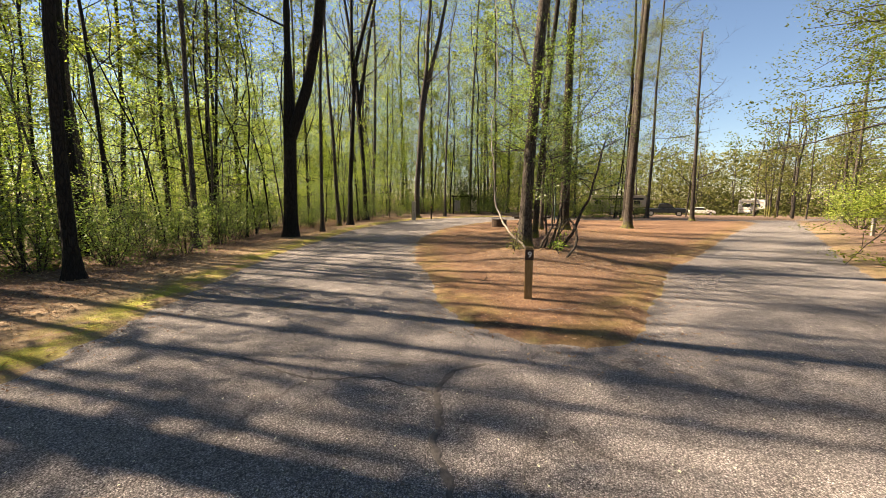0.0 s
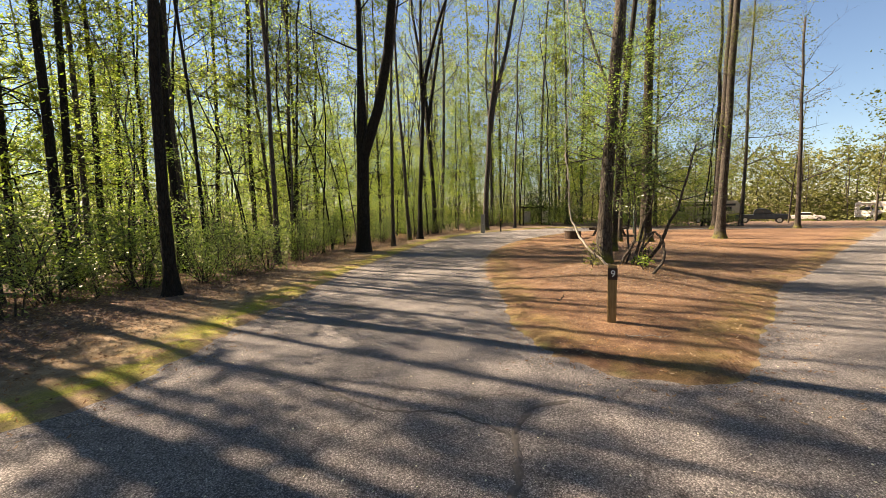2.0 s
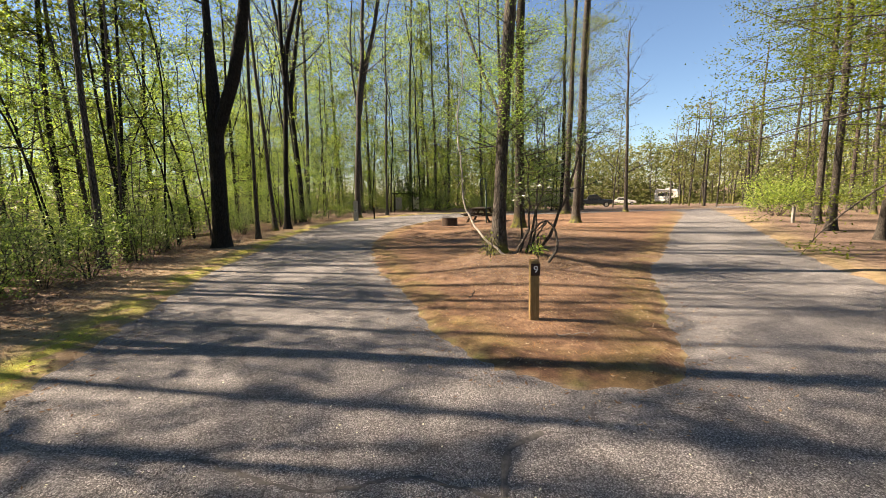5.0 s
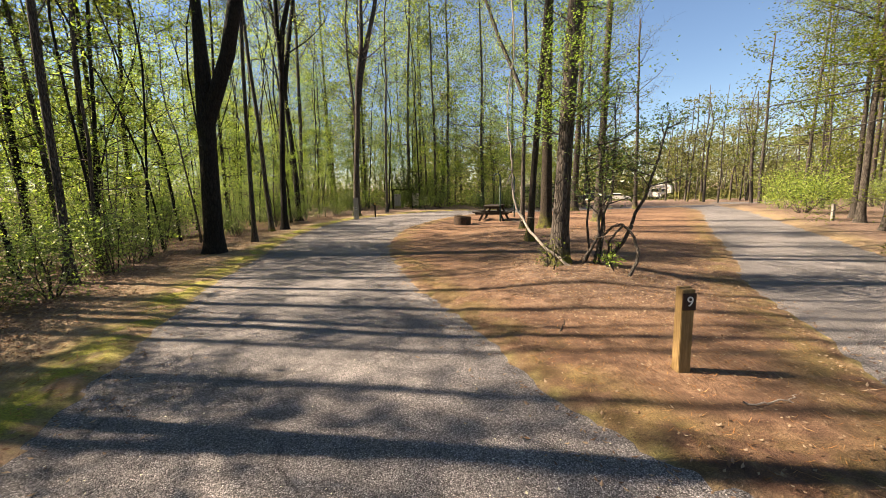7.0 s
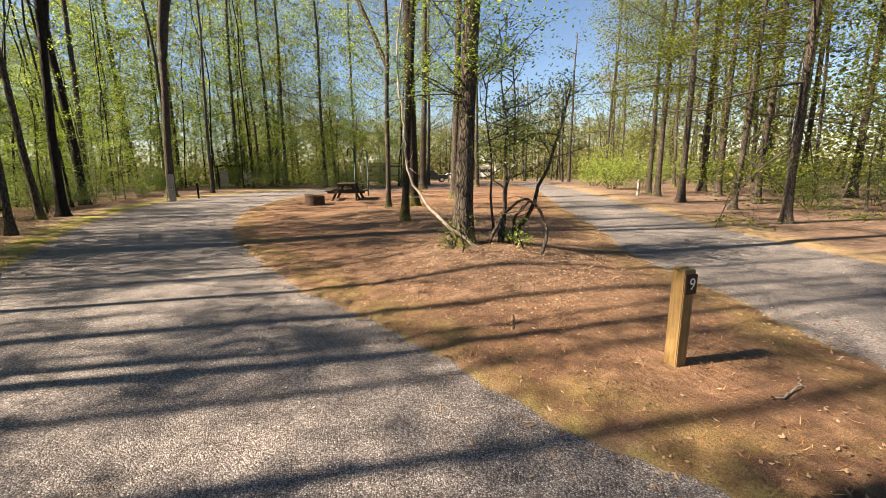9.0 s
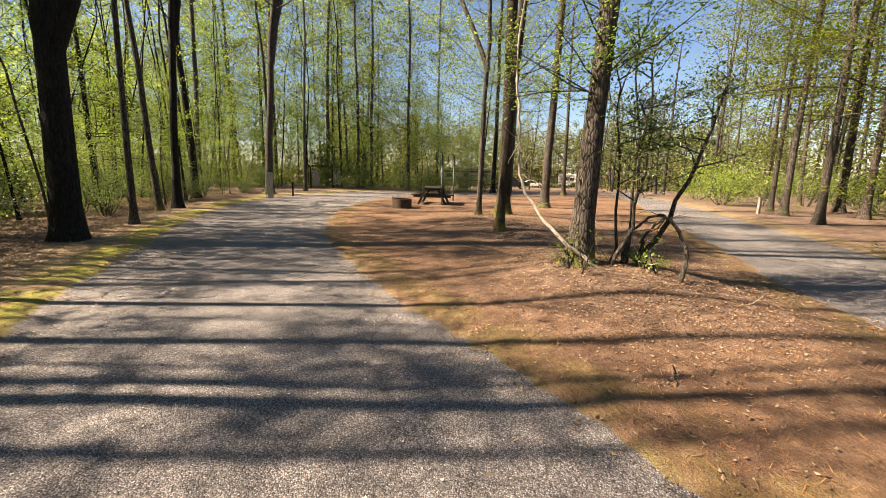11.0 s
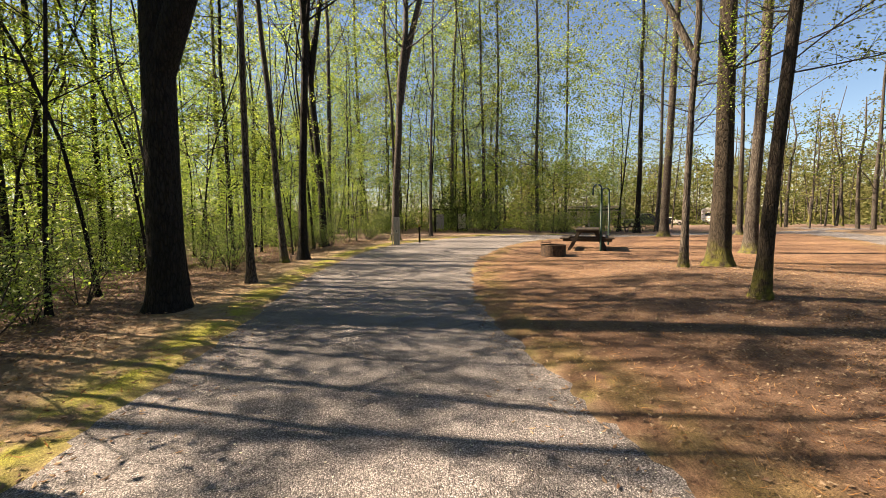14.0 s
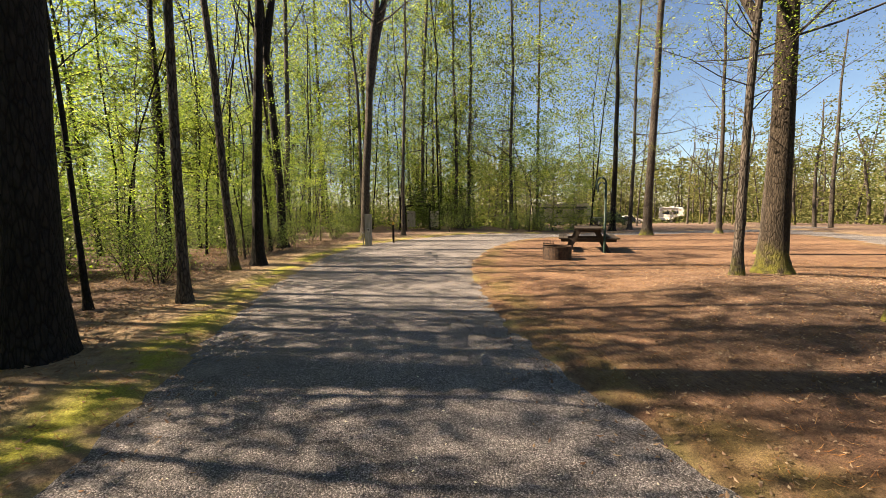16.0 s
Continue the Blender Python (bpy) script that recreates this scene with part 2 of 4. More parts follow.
class Geo:
    """Vertices and faces gathered for one mesh."""

    def __init__(self):
        self.v, self.f, self.n = [], [], 0

    def tube(self, pts, radii, sides=8, jag=0.0, rng=None):
        pts = np.array(pts, float)
        k = len(pts)
        ways = np.gradient(pts, axis=0)
        ways /= np.linalg.norm(ways, axis=1)[:, None] + 1e-9
        ref = np.array([0.0, 0, 1]) if abs(ways[0][2]) < 0.8 else np.array([1.0, 0, 0])
        a = np.cross(ways, ref)
        a /= np.linalg.norm(a, axis=1)[:, None] + 1e-9
        b = np.cross(ways, a)
        ang = np.linspace(0, 2 * math.pi, sides, endpoint=False)
        r = np.array(radii, float)[:, None] * np.ones(sides)
        if jag:
            r = r * (1 + jag * rng.standard_normal((k, sides)))
        ring = pts[:, None] + r[..., None] * (np.cos(ang)[None, :, None] * a[:, None] + np.sin(ang)[None, :, None] * b[:, None])
        o = self.n
        self.v.append(ring.reshape(-1, 3))
        self.n += k * sides
        for i in range(k - 1):
            for j in range(sides):
                j2 = (j + 1) % sides
                self.f.append((o + i * sides + j, o + i * sides + j2, o + (i + 1) * sides + j2, o + (i + 1) * sides + j))
        self.f.append(tuple(o + (k - 1) * sides + j for j in range(sides)))

    def leaves(self, at, size, rng, slim=0.55, flat=0.6, hang=0.0):
        """Rhombic leaves at the given places."""
        m = len(at)
        if not m:
            return
        n = rng.standard_normal((m, 3))
        n[:, 2] = np.abs(n[:, 2]) + flat * 2
        n /= np.linalg.norm(n, axis=1)[:, None]
        u = rng.standard_normal((m, 3))
        u[:, 2] -= hang
        u -= n * (u * n).sum(1)[:, None]
        u /= np.linalg.norm(u, axis=1)[:, None] + 1e-9
        w = np.cross(n, u)
        s = (size * (0.6 + 0.8 * rng.random(m)))[:, None]
        dip = n * s * 0.12
        quad = np.stack([at - u * s * 0.5, at + w * s * slim * 0.5 - dip, at + u * s * 0.5, at - w * s * slim * 0.5 - dip], 1)
        o = self.n
        self.v.append(quad.reshape(-1, 3))
        self.n += 4 * m
        self.f += [(o + 4 * i, o + 4 * i + 1, o + 4 * i + 2, o + 4 * i + 3) for i in range(m)]

    def needles(self, at, length, rng, per=14, width=0.008):
        m = len(at)
        if not m:
            return
        at = np.repeat(at, per, 0)
        u = rng.standard_normal((m * per, 3))
        u[:, 2] += 0.5
        u /= np.linalg.norm(u, axis=1)[:, None]
        w = np.cross(u, rng.standard_normal((m * per, 3)))
        w /= np.linalg.norm(w, axis=1)[:, None] + 1e-9
        s = (length * (0.6 + 0.7 * rng.random(m * per)))[:, None]
        tri = np.stack([at - w * width, at + w * width, at + u * s], 1)
        o = self.n
        self.v.append(tri.reshape(-1, 3))
        self.n += 3 * m * per
        self.f += [(o + 3 * i, o + 3 * i + 1, o + 3 * i + 2) for i in range(m * per)]

    def mesh(self, name, smooth=False):
        me = bpy.data.meshes.new(name)
        me.from_pydata(np.concatenate(self.v) if self.v else [], [], self.f)
        if smooth:
            me.shade_smooth()
        return me


# ---- ground ----
def spaced(a, b, fine, far):
    """Coordinates with a fine step from a to b, growing out to +-far."""
    mid = list(np.arange(a, b, fine))
    out, step = [mid[0]], fine
    while out[0] > -far:
        step *= 1.14
        out.insert(0, out[0] - step)
    step, end = fine, [mid[-1]]
    while end[-1] < far:
        step *= 1.14
        end.append(end[-1] + step)
    return np.array(out[:-1] + mid + end[1:])


gx, gy = spaced(-8.0, 9.0, 0.14, 900), spaced(-3.0, 26.0, 0.16, 900)
GX, GY = (a.ravel() for a in np.meshgrid(gx, gy))
near = (np.abs(GX) < 60) & (GY > -40) & (GY < 80)
DIST, ISL = np.full(GX.shape, 30.0), np.zeros(GX.shape, bool)
DIST[near], ISL[near] = off_road(GX[near], GY[near])
WOB = np.zeros(GX.shape)
WOB[near] = 0.5 * rough_noise(GX[near], GY[near], 2.3) + 0.5 * rough_noise(GX[near], GY[near], 6.0)
GZ = ground_z(GX, GY, DIST + 0.28 * WOB) + np.where(DIST > 0.3, 0.018 * WOB, 0.004 * WOB)
nx, ny = len(gx), len(gy)
idx = np.arange(nx * ny).reshape(ny, nx)
quads = np.stack([idx[:-1, :-1], idx[:-1, 1:], idx[1:, 1:], idx[1:, :-1]], -1).reshape(-1, 4)
gm = bpy.data.meshes.new("ground")
gm.from_pydata(np.stack([GX, GY, GZ], 1), [], quads.tolist())
gm.shade_smooth()


def keep(name, values):
    gm.attributes.new(name, "FLOAT", "POINT").data.foreach_set("value", np.ascontiguousarray(values, np.float32))


# moss along the edges of the tarmac, dead leaves under the trees, bare clay on the island
keep("moss", np.clip(1 - np.abs(DIST - 0.32) / 0.5, 0, 1) * np.where(ISL, 0.18, np.where(GX > 6, 0.15, 1.0)))
keep("wood", np.where(ISL, np.clip(np.exp(-((GX - 2.6) ** 2 + (GY - 7.6) ** 2) / 2.4) + 0.95 * np.exp(-((GX - 3.6) ** 2 / 9 + (GY - 11.6) ** 2 / 20)), 0, 1), np.clip((DIST - np.where(GX > 6, 0.1, 1.15)) / 0.8, 0, 1)))
keep("clay", np.where(ISL, 1.0, np.clip(1 - (DIST - 0.2) / 1.2, 0, 1) * 0.35))


def attr(nt, name):
    a = nt.nodes.new("ShaderNodeAttribute")
    a.attribute_name = name
    return a.outputs["Fac"]


def soil():
    m, nt, b = mat("soil", 0.95)
    p = place(nt)
    big, mid, fine = noise_tex(nt, 0.55, 4, p), noise_tex(nt, 5, 6, p, 0.65), noise_tex(nt, 60, 4, p, 0.7)
    straw = noise_tex(nt, 45, 3, place(nt, "Object", (1, 0.25, 1)))
    clay = ramp(nt, mid, [(0.25, (0.042, 0.023, 0.016)), (0.5, (0.115, 0.064, 0.04)), (0.75, (0.25, 0.158, 0.096))])
    clay = mixed(nt, ramp(nt, big, [(0.4, (0, 0, 0)), (0.62, (0.75, 0.75, 0.75))]), clay, ramp(nt, straw, [(0.3, (0.12, 0.062, 0.036)), (0.7, (0.3, 0.195, 0.12))]))
    duff = ramp(nt, mid, [(0.25, (0.065, 0.042, 0.032)), (0.55, (0.155, 0.106, 0.08)), (0.8, (0.31, 0.235, 0.18))])
    earth = ramp(nt, mid, [(0.25, (0.15, 0.105, 0.06)), (0.55, (0.29, 0.22, 0.14)), (0.8, (0.42, 0.34, 0.24))])
    c = mixed(nt, attr(nt, "clay"), earth, clay)
    c = mixed(nt, attr(nt, "wood"), c, duff)
    mossy = ramp(nt, fine, [(0.25, (0.13, 0.15, 0.014)), (0.75, (0.38, 0.38, 0.045))])
    patch = nt.nodes.new("ShaderNodeMath")
    patch.operation = "MULTIPLY"
    nt.links.new(attr(nt, "moss"), patch.inputs[0])
    nt.links.new(ramp(nt, noise_tex(nt, 1.3, 5, p, 0.65), [(0.42, (0, 0, 0)), (0.53, (1, 1, 1))]), patch.inputs[1])
    c = mixed(nt, patch.outputs[0], c, mossy)
    speck = noise_tex(nt, 170, 2, p, 0.7)
    c = mixed(nt, 0.8, c, ramp(nt, speck, [(0.3, (0.45, 0.42, 0.4)), (0.5, (1, 1, 1)), (0.72, (1.7, 1.65, 1.6))]), "MULTIPLY")
    c = mixed(nt, 0.7, c, ramp(nt, fine, [(0.25, (0.55, 0.55, 0.55)), (0.75, (1.35, 1.35, 1.35))]), "MULTIPLY")
    nt.links.new(c, b.inputs["Base Color"])
    h = nt.nodes.new("ShaderNodeMath")
    h.operation = "ADD"
    nt.links.new(mid, h.inputs[0])
    nt.links.new(fine, h.inputs[1])
    bump(nt, b, h.outputs[0], 1.0, 0.03)
    return m


gm.materials.append(soil())
tagged(new("ground", gm), "reddish clay and leaf-littered forest soil with mossy edges", "ground", kind="structure")


def tarmac():
    m, nt, b = mat("tarmac", 0.85)
    p = place(nt)
    v = nt.nodes.new("ShaderNodeTexVoronoi")
    v.inputs["Scale"].default_value = 115
    nt.links.new(p, v.inputs["Vector"])
    stone = ramp(nt, v.outputs["Color"], [(0.0, (0.07, 0.067, 0.068)), (0.45, (0.215, 0.204, 0.206)), (0.8, (0.38, 0.364, 0.366)), (0.96, (0.6, 0.58, 0.58))])
    gap = ramp(nt, v.outputs["Distance"], [(0.3, (1, 1, 1)), (0.7, (0.34, 0.34, 0.34))])
    c = mixed(nt, 1.0, stone, gap, "MULTIPLY")
    big, mid = noise_tex(nt, 0.45, 5, p, 0.6), noise_tex(nt, 4.5, 5, p, 0.6)
    c = mixed(nt, 1.0, c, ramp(nt, big, [(0.3, (0.8, 0.79, 0.79)), (0.7, (1.26, 1.23, 1.2))]), "MULTIPLY")
    c = mixed(nt, 0.8, c, ramp(nt, mid, [(0.3, (0.75, 0.75, 0.75)), (0.7, (1.2, 1.2, 1.2))]), "MULTIPLY")
    # thin cracks that wander
    bent = nt.nodes.new("ShaderNodeTexVoronoi")
    bent.feature = "DISTANCE_TO_EDGE"
    bent.inputs["Scale"].default_value = 0.33
    warp = nt.nodes.new("ShaderNodeTexNoise")
    warp.inputs["Scale"].default_value = 1.6
    nt.links.new(p, warp.inputs["Vector"])
    add = nt.nodes.new("ShaderNodeVectorMath")
    add.operation = "MULTIPLY_ADD"
    add.inputs[1].default_value = (0.9, 0.9, 0)
    nt.links.new(warp.outputs["Color"], add.inputs[0])
    nt.links.new(p, add.inputs[2])
    nt.links.new(add.outputs[0], bent.inputs["Vector"])
    crack = ramp(nt, bent.outputs["Distance"], [(0.0, (0.35, 0.33, 0.31)), (0.008, (1, 1, 1))])
    c = mixed(nt, 0.55, c, crack, "MULTIPLY")
    nt.links.new(c, b.inputs["Base Color"])
    h = nt.nodes.new("ShaderNodeMath")
    h.operation = "SUBTRACT"
    nt.links.new(mid, h.inputs[0])
    nt.links.new(v.outputs["Distance"], h.inputs[1])
    bump(nt, b, h.outputs[0], 1.0, 0.012)
    return m


def road_mesh():
    """The tarmac lies on the same grid, and the soil dips under it."""
    on = DIST < 0.45
    cells = quads[on[quads].any(1) & near[quads].all(1)]
    ids = np.unique(cells)
    back = np.zeros(len(GX), int)
    back[ids] = np.arange(len(ids))
    me = bpy.data.meshes.new("road")
    me.from_pydata(np.stack([GX, GY, slope(GX, GY) - np.clip(DIST, 0, 1) * 0.12], 1)[ids], [], back[cells].tolist())
    me.shade_smooth()
    return me


tagged(part("road", road_mesh(), tarmac()), "worn grey tarmac campground loop with exposed stone and cracks", "road", kind="structure")


# ---- trees ----
def limb(rng, start, az, up, length, r, bend=0.25, wob=0.06, n=6):
    """A curved branch: points and radii."""
    way = np.array([math.cos(az) * math.cos(up), math.sin(az) * math.cos(up), math.sin(up)])
    pts, p = [np.array(start, float)], np.array(start, float)
    for i in range(n - 1):
        way = way + np.array([0, 0, bend / n]) + wob * rng.standard_normal(3)
        way /= np.linalg.norm(way)
        p = p + way * length / (n - 1)
        pts.append(p)
    return np.array(pts), r * np.linspace(1, 0.25, n) ** 0.9


def on_path(pts, t):
    """The point at the fraction t of a line."""
    x = t * (len(pts) - 1)
    i = min(int(x), len(pts) - 2)
    return pts[i] + (pts[i + 1] - pts[i]) * (x - i)


def branches(rng, wood, trunk, radii, spec, leaf_at, sides=4):
    """Limbs and twigs along a trunk; gathers where leaves sit."""
    for _ in range(spec["limbs"]):
        f = spec["low"] + (1 - spec["low"]) * rng.random() ** spec.get("skew", 0.9)
        p = on_path(trunk, f)
        r = max(0.012, float(np.interp(f * (len(trunk) - 1), range(len(trunk)), radii)) * rng.uniform(*spec.get("thick", (0.12, 0.28))))
        length = spec["reach"] * rng.uniform(0.5, 1.1) * (1.15 - 0.65 * f)
        pts, rr = limb(rng, p, rng.uniform(0, 2 * math.pi), spec["up"] + 0.25 * rng.standard_normal(), length, r, spec.get("bend", 0.3), 0.13, 5)
        wood.tube(pts, rr, sides)
        for _ in range(spec["twigs"]):
            q = on_path(pts, rng.uniform(0.25, 1.0))
            tp, tr = limb(rng, q, rng.uniform(0, 2 * math.pi), rng.uniform(-0.1, 0.7), length * rng.uniform(0.2, 0.45), max(0.005, r * 0.3), 0.2, 0.25, 3)
            wood.tube(tp, tr, 3)
            leaf_at.append((tp, length))


def scatter(rng, leaf_at, count, spread, layer=0.5):
    if not leaf_at or count <= 0:
        return np.zeros((0, 3))
    pick = rng.integers(0, len(leaf_at), count)
    out = np.array([on_path(leaf_at[i][0], rng.uniform(0.2, 1)) for i in pick])
    return out + rng.standard_normal((count, 3)) * spread * np.array([1, 1, layer])


def trunk_line(rng, height, lean=(0, 0), wob=0.12, n=9, curve=(0, 0)):
    t = np.linspace(0, 1, n)
    drift = np.cumsum(rng.standard_normal((n, 2)) * wob, 0) * t[:, None]
    return np.stack([lean[0] * t * height + curve[0] * t * t + drift[:, 0], lean[1] * t * height + curve[1] * t * t + drift[:, 1], t * height], 1)


def flare(pts, r0, top, much=0.45):
    z = np.linspace(0, 1, len(pts))
    return r0 * (1 + (top - 1) * z) * (1 + much * np.exp(-pts[:, 2] / 0.22))


def dense_low(pts):
    """More rings near the foot, for the root flare."""
    return np.concatenate([[pts[0] - np.array([0, 0, 0.15]), pts[0]], [pts[0] + (pts[1] - pts[0]) * f for f in (0.06, 0.14, 0.3, 0.6)], pts[1:]])


def make_tree(kind, seed, height, r0, leaves, leaf, material, wood_mat, spec, label, lean=(0, 0), curve=(0, 0), wob=0.12, forks=(), spread=0.18, layer=0.5, needles=0, sides=9, hang=0.0, top=0.25, jag=0.03, foot=0.45, shrink=1.0):
    """A tree at the origin: trunk with limbs, and a crown of single leaves."""
    rng = np.random.default_rng(seed)
    wood, crown, at = Geo(), Geo(), []
    pts = trunk_line(rng, height, lean, wob, 9, curve)
    full = dense_low(pts)
    rad = flare(full, r0, top, foot)
    if forks:
        rad = np.where(full[:, 2] > forks[0][0] + 0.4, rad * shrink, rad)
    wood.tube(full, rad, sides, jag, rng)
    branches(rng, wood, pts, np.linspace(r0, r0 * top, len(pts)), spec, at)
    for z, az, out, r in forks:
        base = on_path(pts, z / height)
        fp, _ = limb(rng, base - np.array([0, 0, 0.5]), az, out, height - z, r, 0.1, 0.05, 8)
        fr = r * np.linspace(1.1, 0.3, 8)
        wood.tube(fp, fr, sides)
        branches(rng, wood, fp, fr, {**spec, "limbs": spec["limbs"] // 2, "low": 0.3}, at)
    spots = scatter(rng, at, leaves, spread, layer)
    if needles:
        crown.needles(spots, leaf, rng, needles, 0.014)
    else:
        crown.leaves(spots, leaf, rng, hang=hang)
    root = tagged(new("tree"), label, "tree")
    part("trunk", wood.mesh("trunk", True), wood_mat, root)
    if leaves:
        part("crown", crown.mesh("crown"), material, root)
    return root


def stand(tree, x, y, turn=0.0, size=1.0, group=""):
    tree.location = (x, y, gz(x, y))
    tree.rotation_euler = (0, 0, turn)
    tree.scale = (size, size, size)
    return tagged(tree, group=group)


TALL = dict(limbs=20, low=0.3, reach=4.2, up=0.6, twigs=7, bend=0.4)
OAK = dict(limbs=46, low=0.13, reach=1.5, up=0.35, twigs=6, bend=0.2, skew=1.8, thick=(0.03, 0.09))
ISLE = dict(limbs=34, low=0.2, reach=2.7, up=0.4, twigs=9, bend=0.3, skew=1.1, thick=(0.05, 0.11))
SLIM = dict(limbs=18, low=0.12, reach=2.7, up=0.25, twigs=6, bend=0.1)
FIR = dict(limbs=34, low=0.13, reach=4.2, up=0.0, twigs=7, bend=-0.15, skew=0.8)
SPARSE = dict(limbs=24, low=0.38, reach=3.3, up=0.65, twigs=8, bend=0.4, thick=(0.12, 0.32))
PINE = dict(limbs=22, low=0.35, reach=2.6, up=0.15, twigs=5, bend=0.3, skew=0.7)
BARE = dict(limbs=24, low=0.16, reach=5.0, up=0.6, twigs=8, bend=0.5)

# the big forked tree beside the road, its backlit near-black put into the bark
big_fork = make_tree("fork", 3, 17.0, 0.31, 7000, 0.08, LEAF_SPRING, BARK_BACKLIT, dict(limbs=22, low=0.42, reach=4.8, up=0.5, twigs=8, bend=0.3, thick=(0.1, 0.22)), "large backlit forked tree with two trunks at the road edge",
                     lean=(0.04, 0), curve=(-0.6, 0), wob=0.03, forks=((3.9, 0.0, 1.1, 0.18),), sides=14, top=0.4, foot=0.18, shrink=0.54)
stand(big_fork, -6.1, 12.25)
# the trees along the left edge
near_left = [(-6.9, 8.6, 0.105, 15, (-0.02, 0.0), 11, BARK_THIN), (-7.2, 9.65, 0.055, 11, (0.0, 0.0), 12, BARK_THIN), (-5.65, 4.2, 0.15, 16, (-0.03, 0.02), 13, BARK_BACKLIT),
             (-6.0, 14.6, 0.1, 15, (0.045, 0.0), 14, BARK_THIN), (-6.75, 18.0, 0.12, 17, (-0.035, 0.0), 15, BARK), (-6.5, 18.8, 0.17, 17, (0.015, 0.0), 16, BARK_BACKLIT),
             (-7.4, 23.5, 0.2, 18, (-0.015, 0.0), 17, BARK_BACKLIT), (-4.95, 26.9, 0.26, 20, (0.035, 0.0), 18, BARK), (-3.4, 29.6, 0.12, 17, (0.01, 0.0), 19, BARK_THIN),
             (-8.3, 1.4, 0.3, 18, (-0.02, 0.0), 20, BARK_BACKLIT), (-7.0, 0.1, 0.17, 16, (0.0, 0.0), 21, BARK_BACKLIT),
             (-8.9, 7.1, 0.14, 16, (0.02, 0.0), 22, BARK_BACKLIT), (-10.2, 8.4, 0.15, 17, (-0.02, 0.0), 23, BARK_THIN), (-8.7, 10.6, 0.09, 14, (0.03, 0.0), 24, BARK_THIN), (-9.6, 4.7, 0.15, 17, (0.0, 0.0), 25, BARK_BACKLIT), (-8.4, 2.9, 0.1, 15, (0.02, 0.0), 26, BARK_THIN)]
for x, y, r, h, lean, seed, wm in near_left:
    t = make_tree("edge", seed, h, r, {20: 1300, 25: 2200}.get(seed, 900), 0.075, LEAF_SPRING, wm, SPARSE if r > 0.08 else SLIM, "slender dark woodland tree with sparse spring leaves", lean=lean, wob=0.2, sides=10,
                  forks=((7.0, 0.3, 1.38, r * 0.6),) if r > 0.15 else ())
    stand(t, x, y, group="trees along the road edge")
# dark pines with low boughs among them; 53 and 55 added for road shade
for x, y, h, r, seed in [(-11.6, 1.9, 11, 0.14, 51), (-12.6, 5.2, 12, 0.15, 52), (-10.8, 14.2, 16, 0.14, 53), (-11.7, 12.9, 15, 0.14, 55), (-13.6, 8.0, 13, 0.16, 54), (-14.4, 13.5, 13, 0.16, 56), (-13.0, 19.0, 12, 0.15, 59), (-13.6, 2.9, 14, 0.14, 61), (-15.6, 6.3, 15, 0.15, 62), (-16.4, 10.5, 15, 0.15, 63), (-12.2, 16.4, 15, 0.13, 64), (-10.2, 21.5, 14, 0.13, 65)]:
    t = make_tree("low_pine", seed, h, r, 900, 0.2, NEEDLE, BARK_BACKLIT, dict(limbs=40, low=0.16, reach=2.9, up=0.1, twigs=6, bend=0.2, skew=0.9), "dark pine with low needled boughs", lean=(0.01, 0.0), wob=0.1, sides=8, spread=0.22, needles=9)
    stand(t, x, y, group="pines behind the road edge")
# high-crowned trees out of view, added so their shade falls across the road
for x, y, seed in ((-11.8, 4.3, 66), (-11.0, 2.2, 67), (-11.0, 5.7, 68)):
    t = make_tree("high", seed, 19, 0.14, 5400, 0.09, LEAF_OLIVE, BARK_BACKLIT, dict(limbs=26, low=0.62, reach=5.0, up=0.35, twigs=9, bend=0.3), "tall unseen tree with a high spreading crown, added for shade", wob=0.1, sides=8)
    stand(t, x, y, group="trees behind the road edge")
# trees on the island
isle = [("oak", 2.15, 8.02, 0.185, 16, (0.035, 0.01), (0.4, 0), 31, BARK, "sturdy rough-barked tree with leafy shoots beside the numbered post"),
        ("t1", 2.9, 15.05, 0.095, 13, (0.01, 0.0), (0, 0), 32, BARK, "slim pale-barked tree forking high up"),
        ("t2", 3.78, 15.35, 0.25, 19, (0.0, 0.0), (0.2, 0), 33, BARK_MOSS, "large rough-barked tree with moss at its foot"),
        ("t3", 2.55, 12.25, 0.12, 15, (0.03, 0.0), (0.4, 0), 34, BARK_MOSS, "leaning grey tree with mossy foot"),
        ("t_r", 7.15, 19.5, 0.23, 19, (0.025, 0.0), (0.2, 0), 35, BARK, "tall straight grey tree with a flared mossy foot"),
        ("far1", 9.6, 30.4, 0.3, 21, (0.03, 0.0), (0, 0), 36, BARK, "large grey tree on the open campsite"),
        ("far2", 11.4, 38.5, 0.26, 20, (0.02, 0.0), (0, 0), 37, BARK_BACKLIT, "tall dark tree behind the picnic table")]
for kind, x, y, r, h, lean, curve, seed, wm, label in isle:
    t = make_tree(kind, seed, h, r, 12000, 0.046, LEAF_SPRING if kind in ("oak", "t1") else LEAF_OLIVE, wm, OAK if kind == "oak" else ISLE, label, lean=lean, curve=curve, wob=0.11, sides=14, top=0.3,
                  forks=((4.6, 2.4, 1.2, r * 0.7),) if kind == "t1" else ())
    stand(t, x, y, group="trees on the island")
bare = make_tree("bare", 41, 13, 0.2, 0, 0.1, LEAF_OLIVE, BARK, BARE, "bare many-branched tree still without leaves", wob=0.05)
stand(bare, 14.4, 31.5)

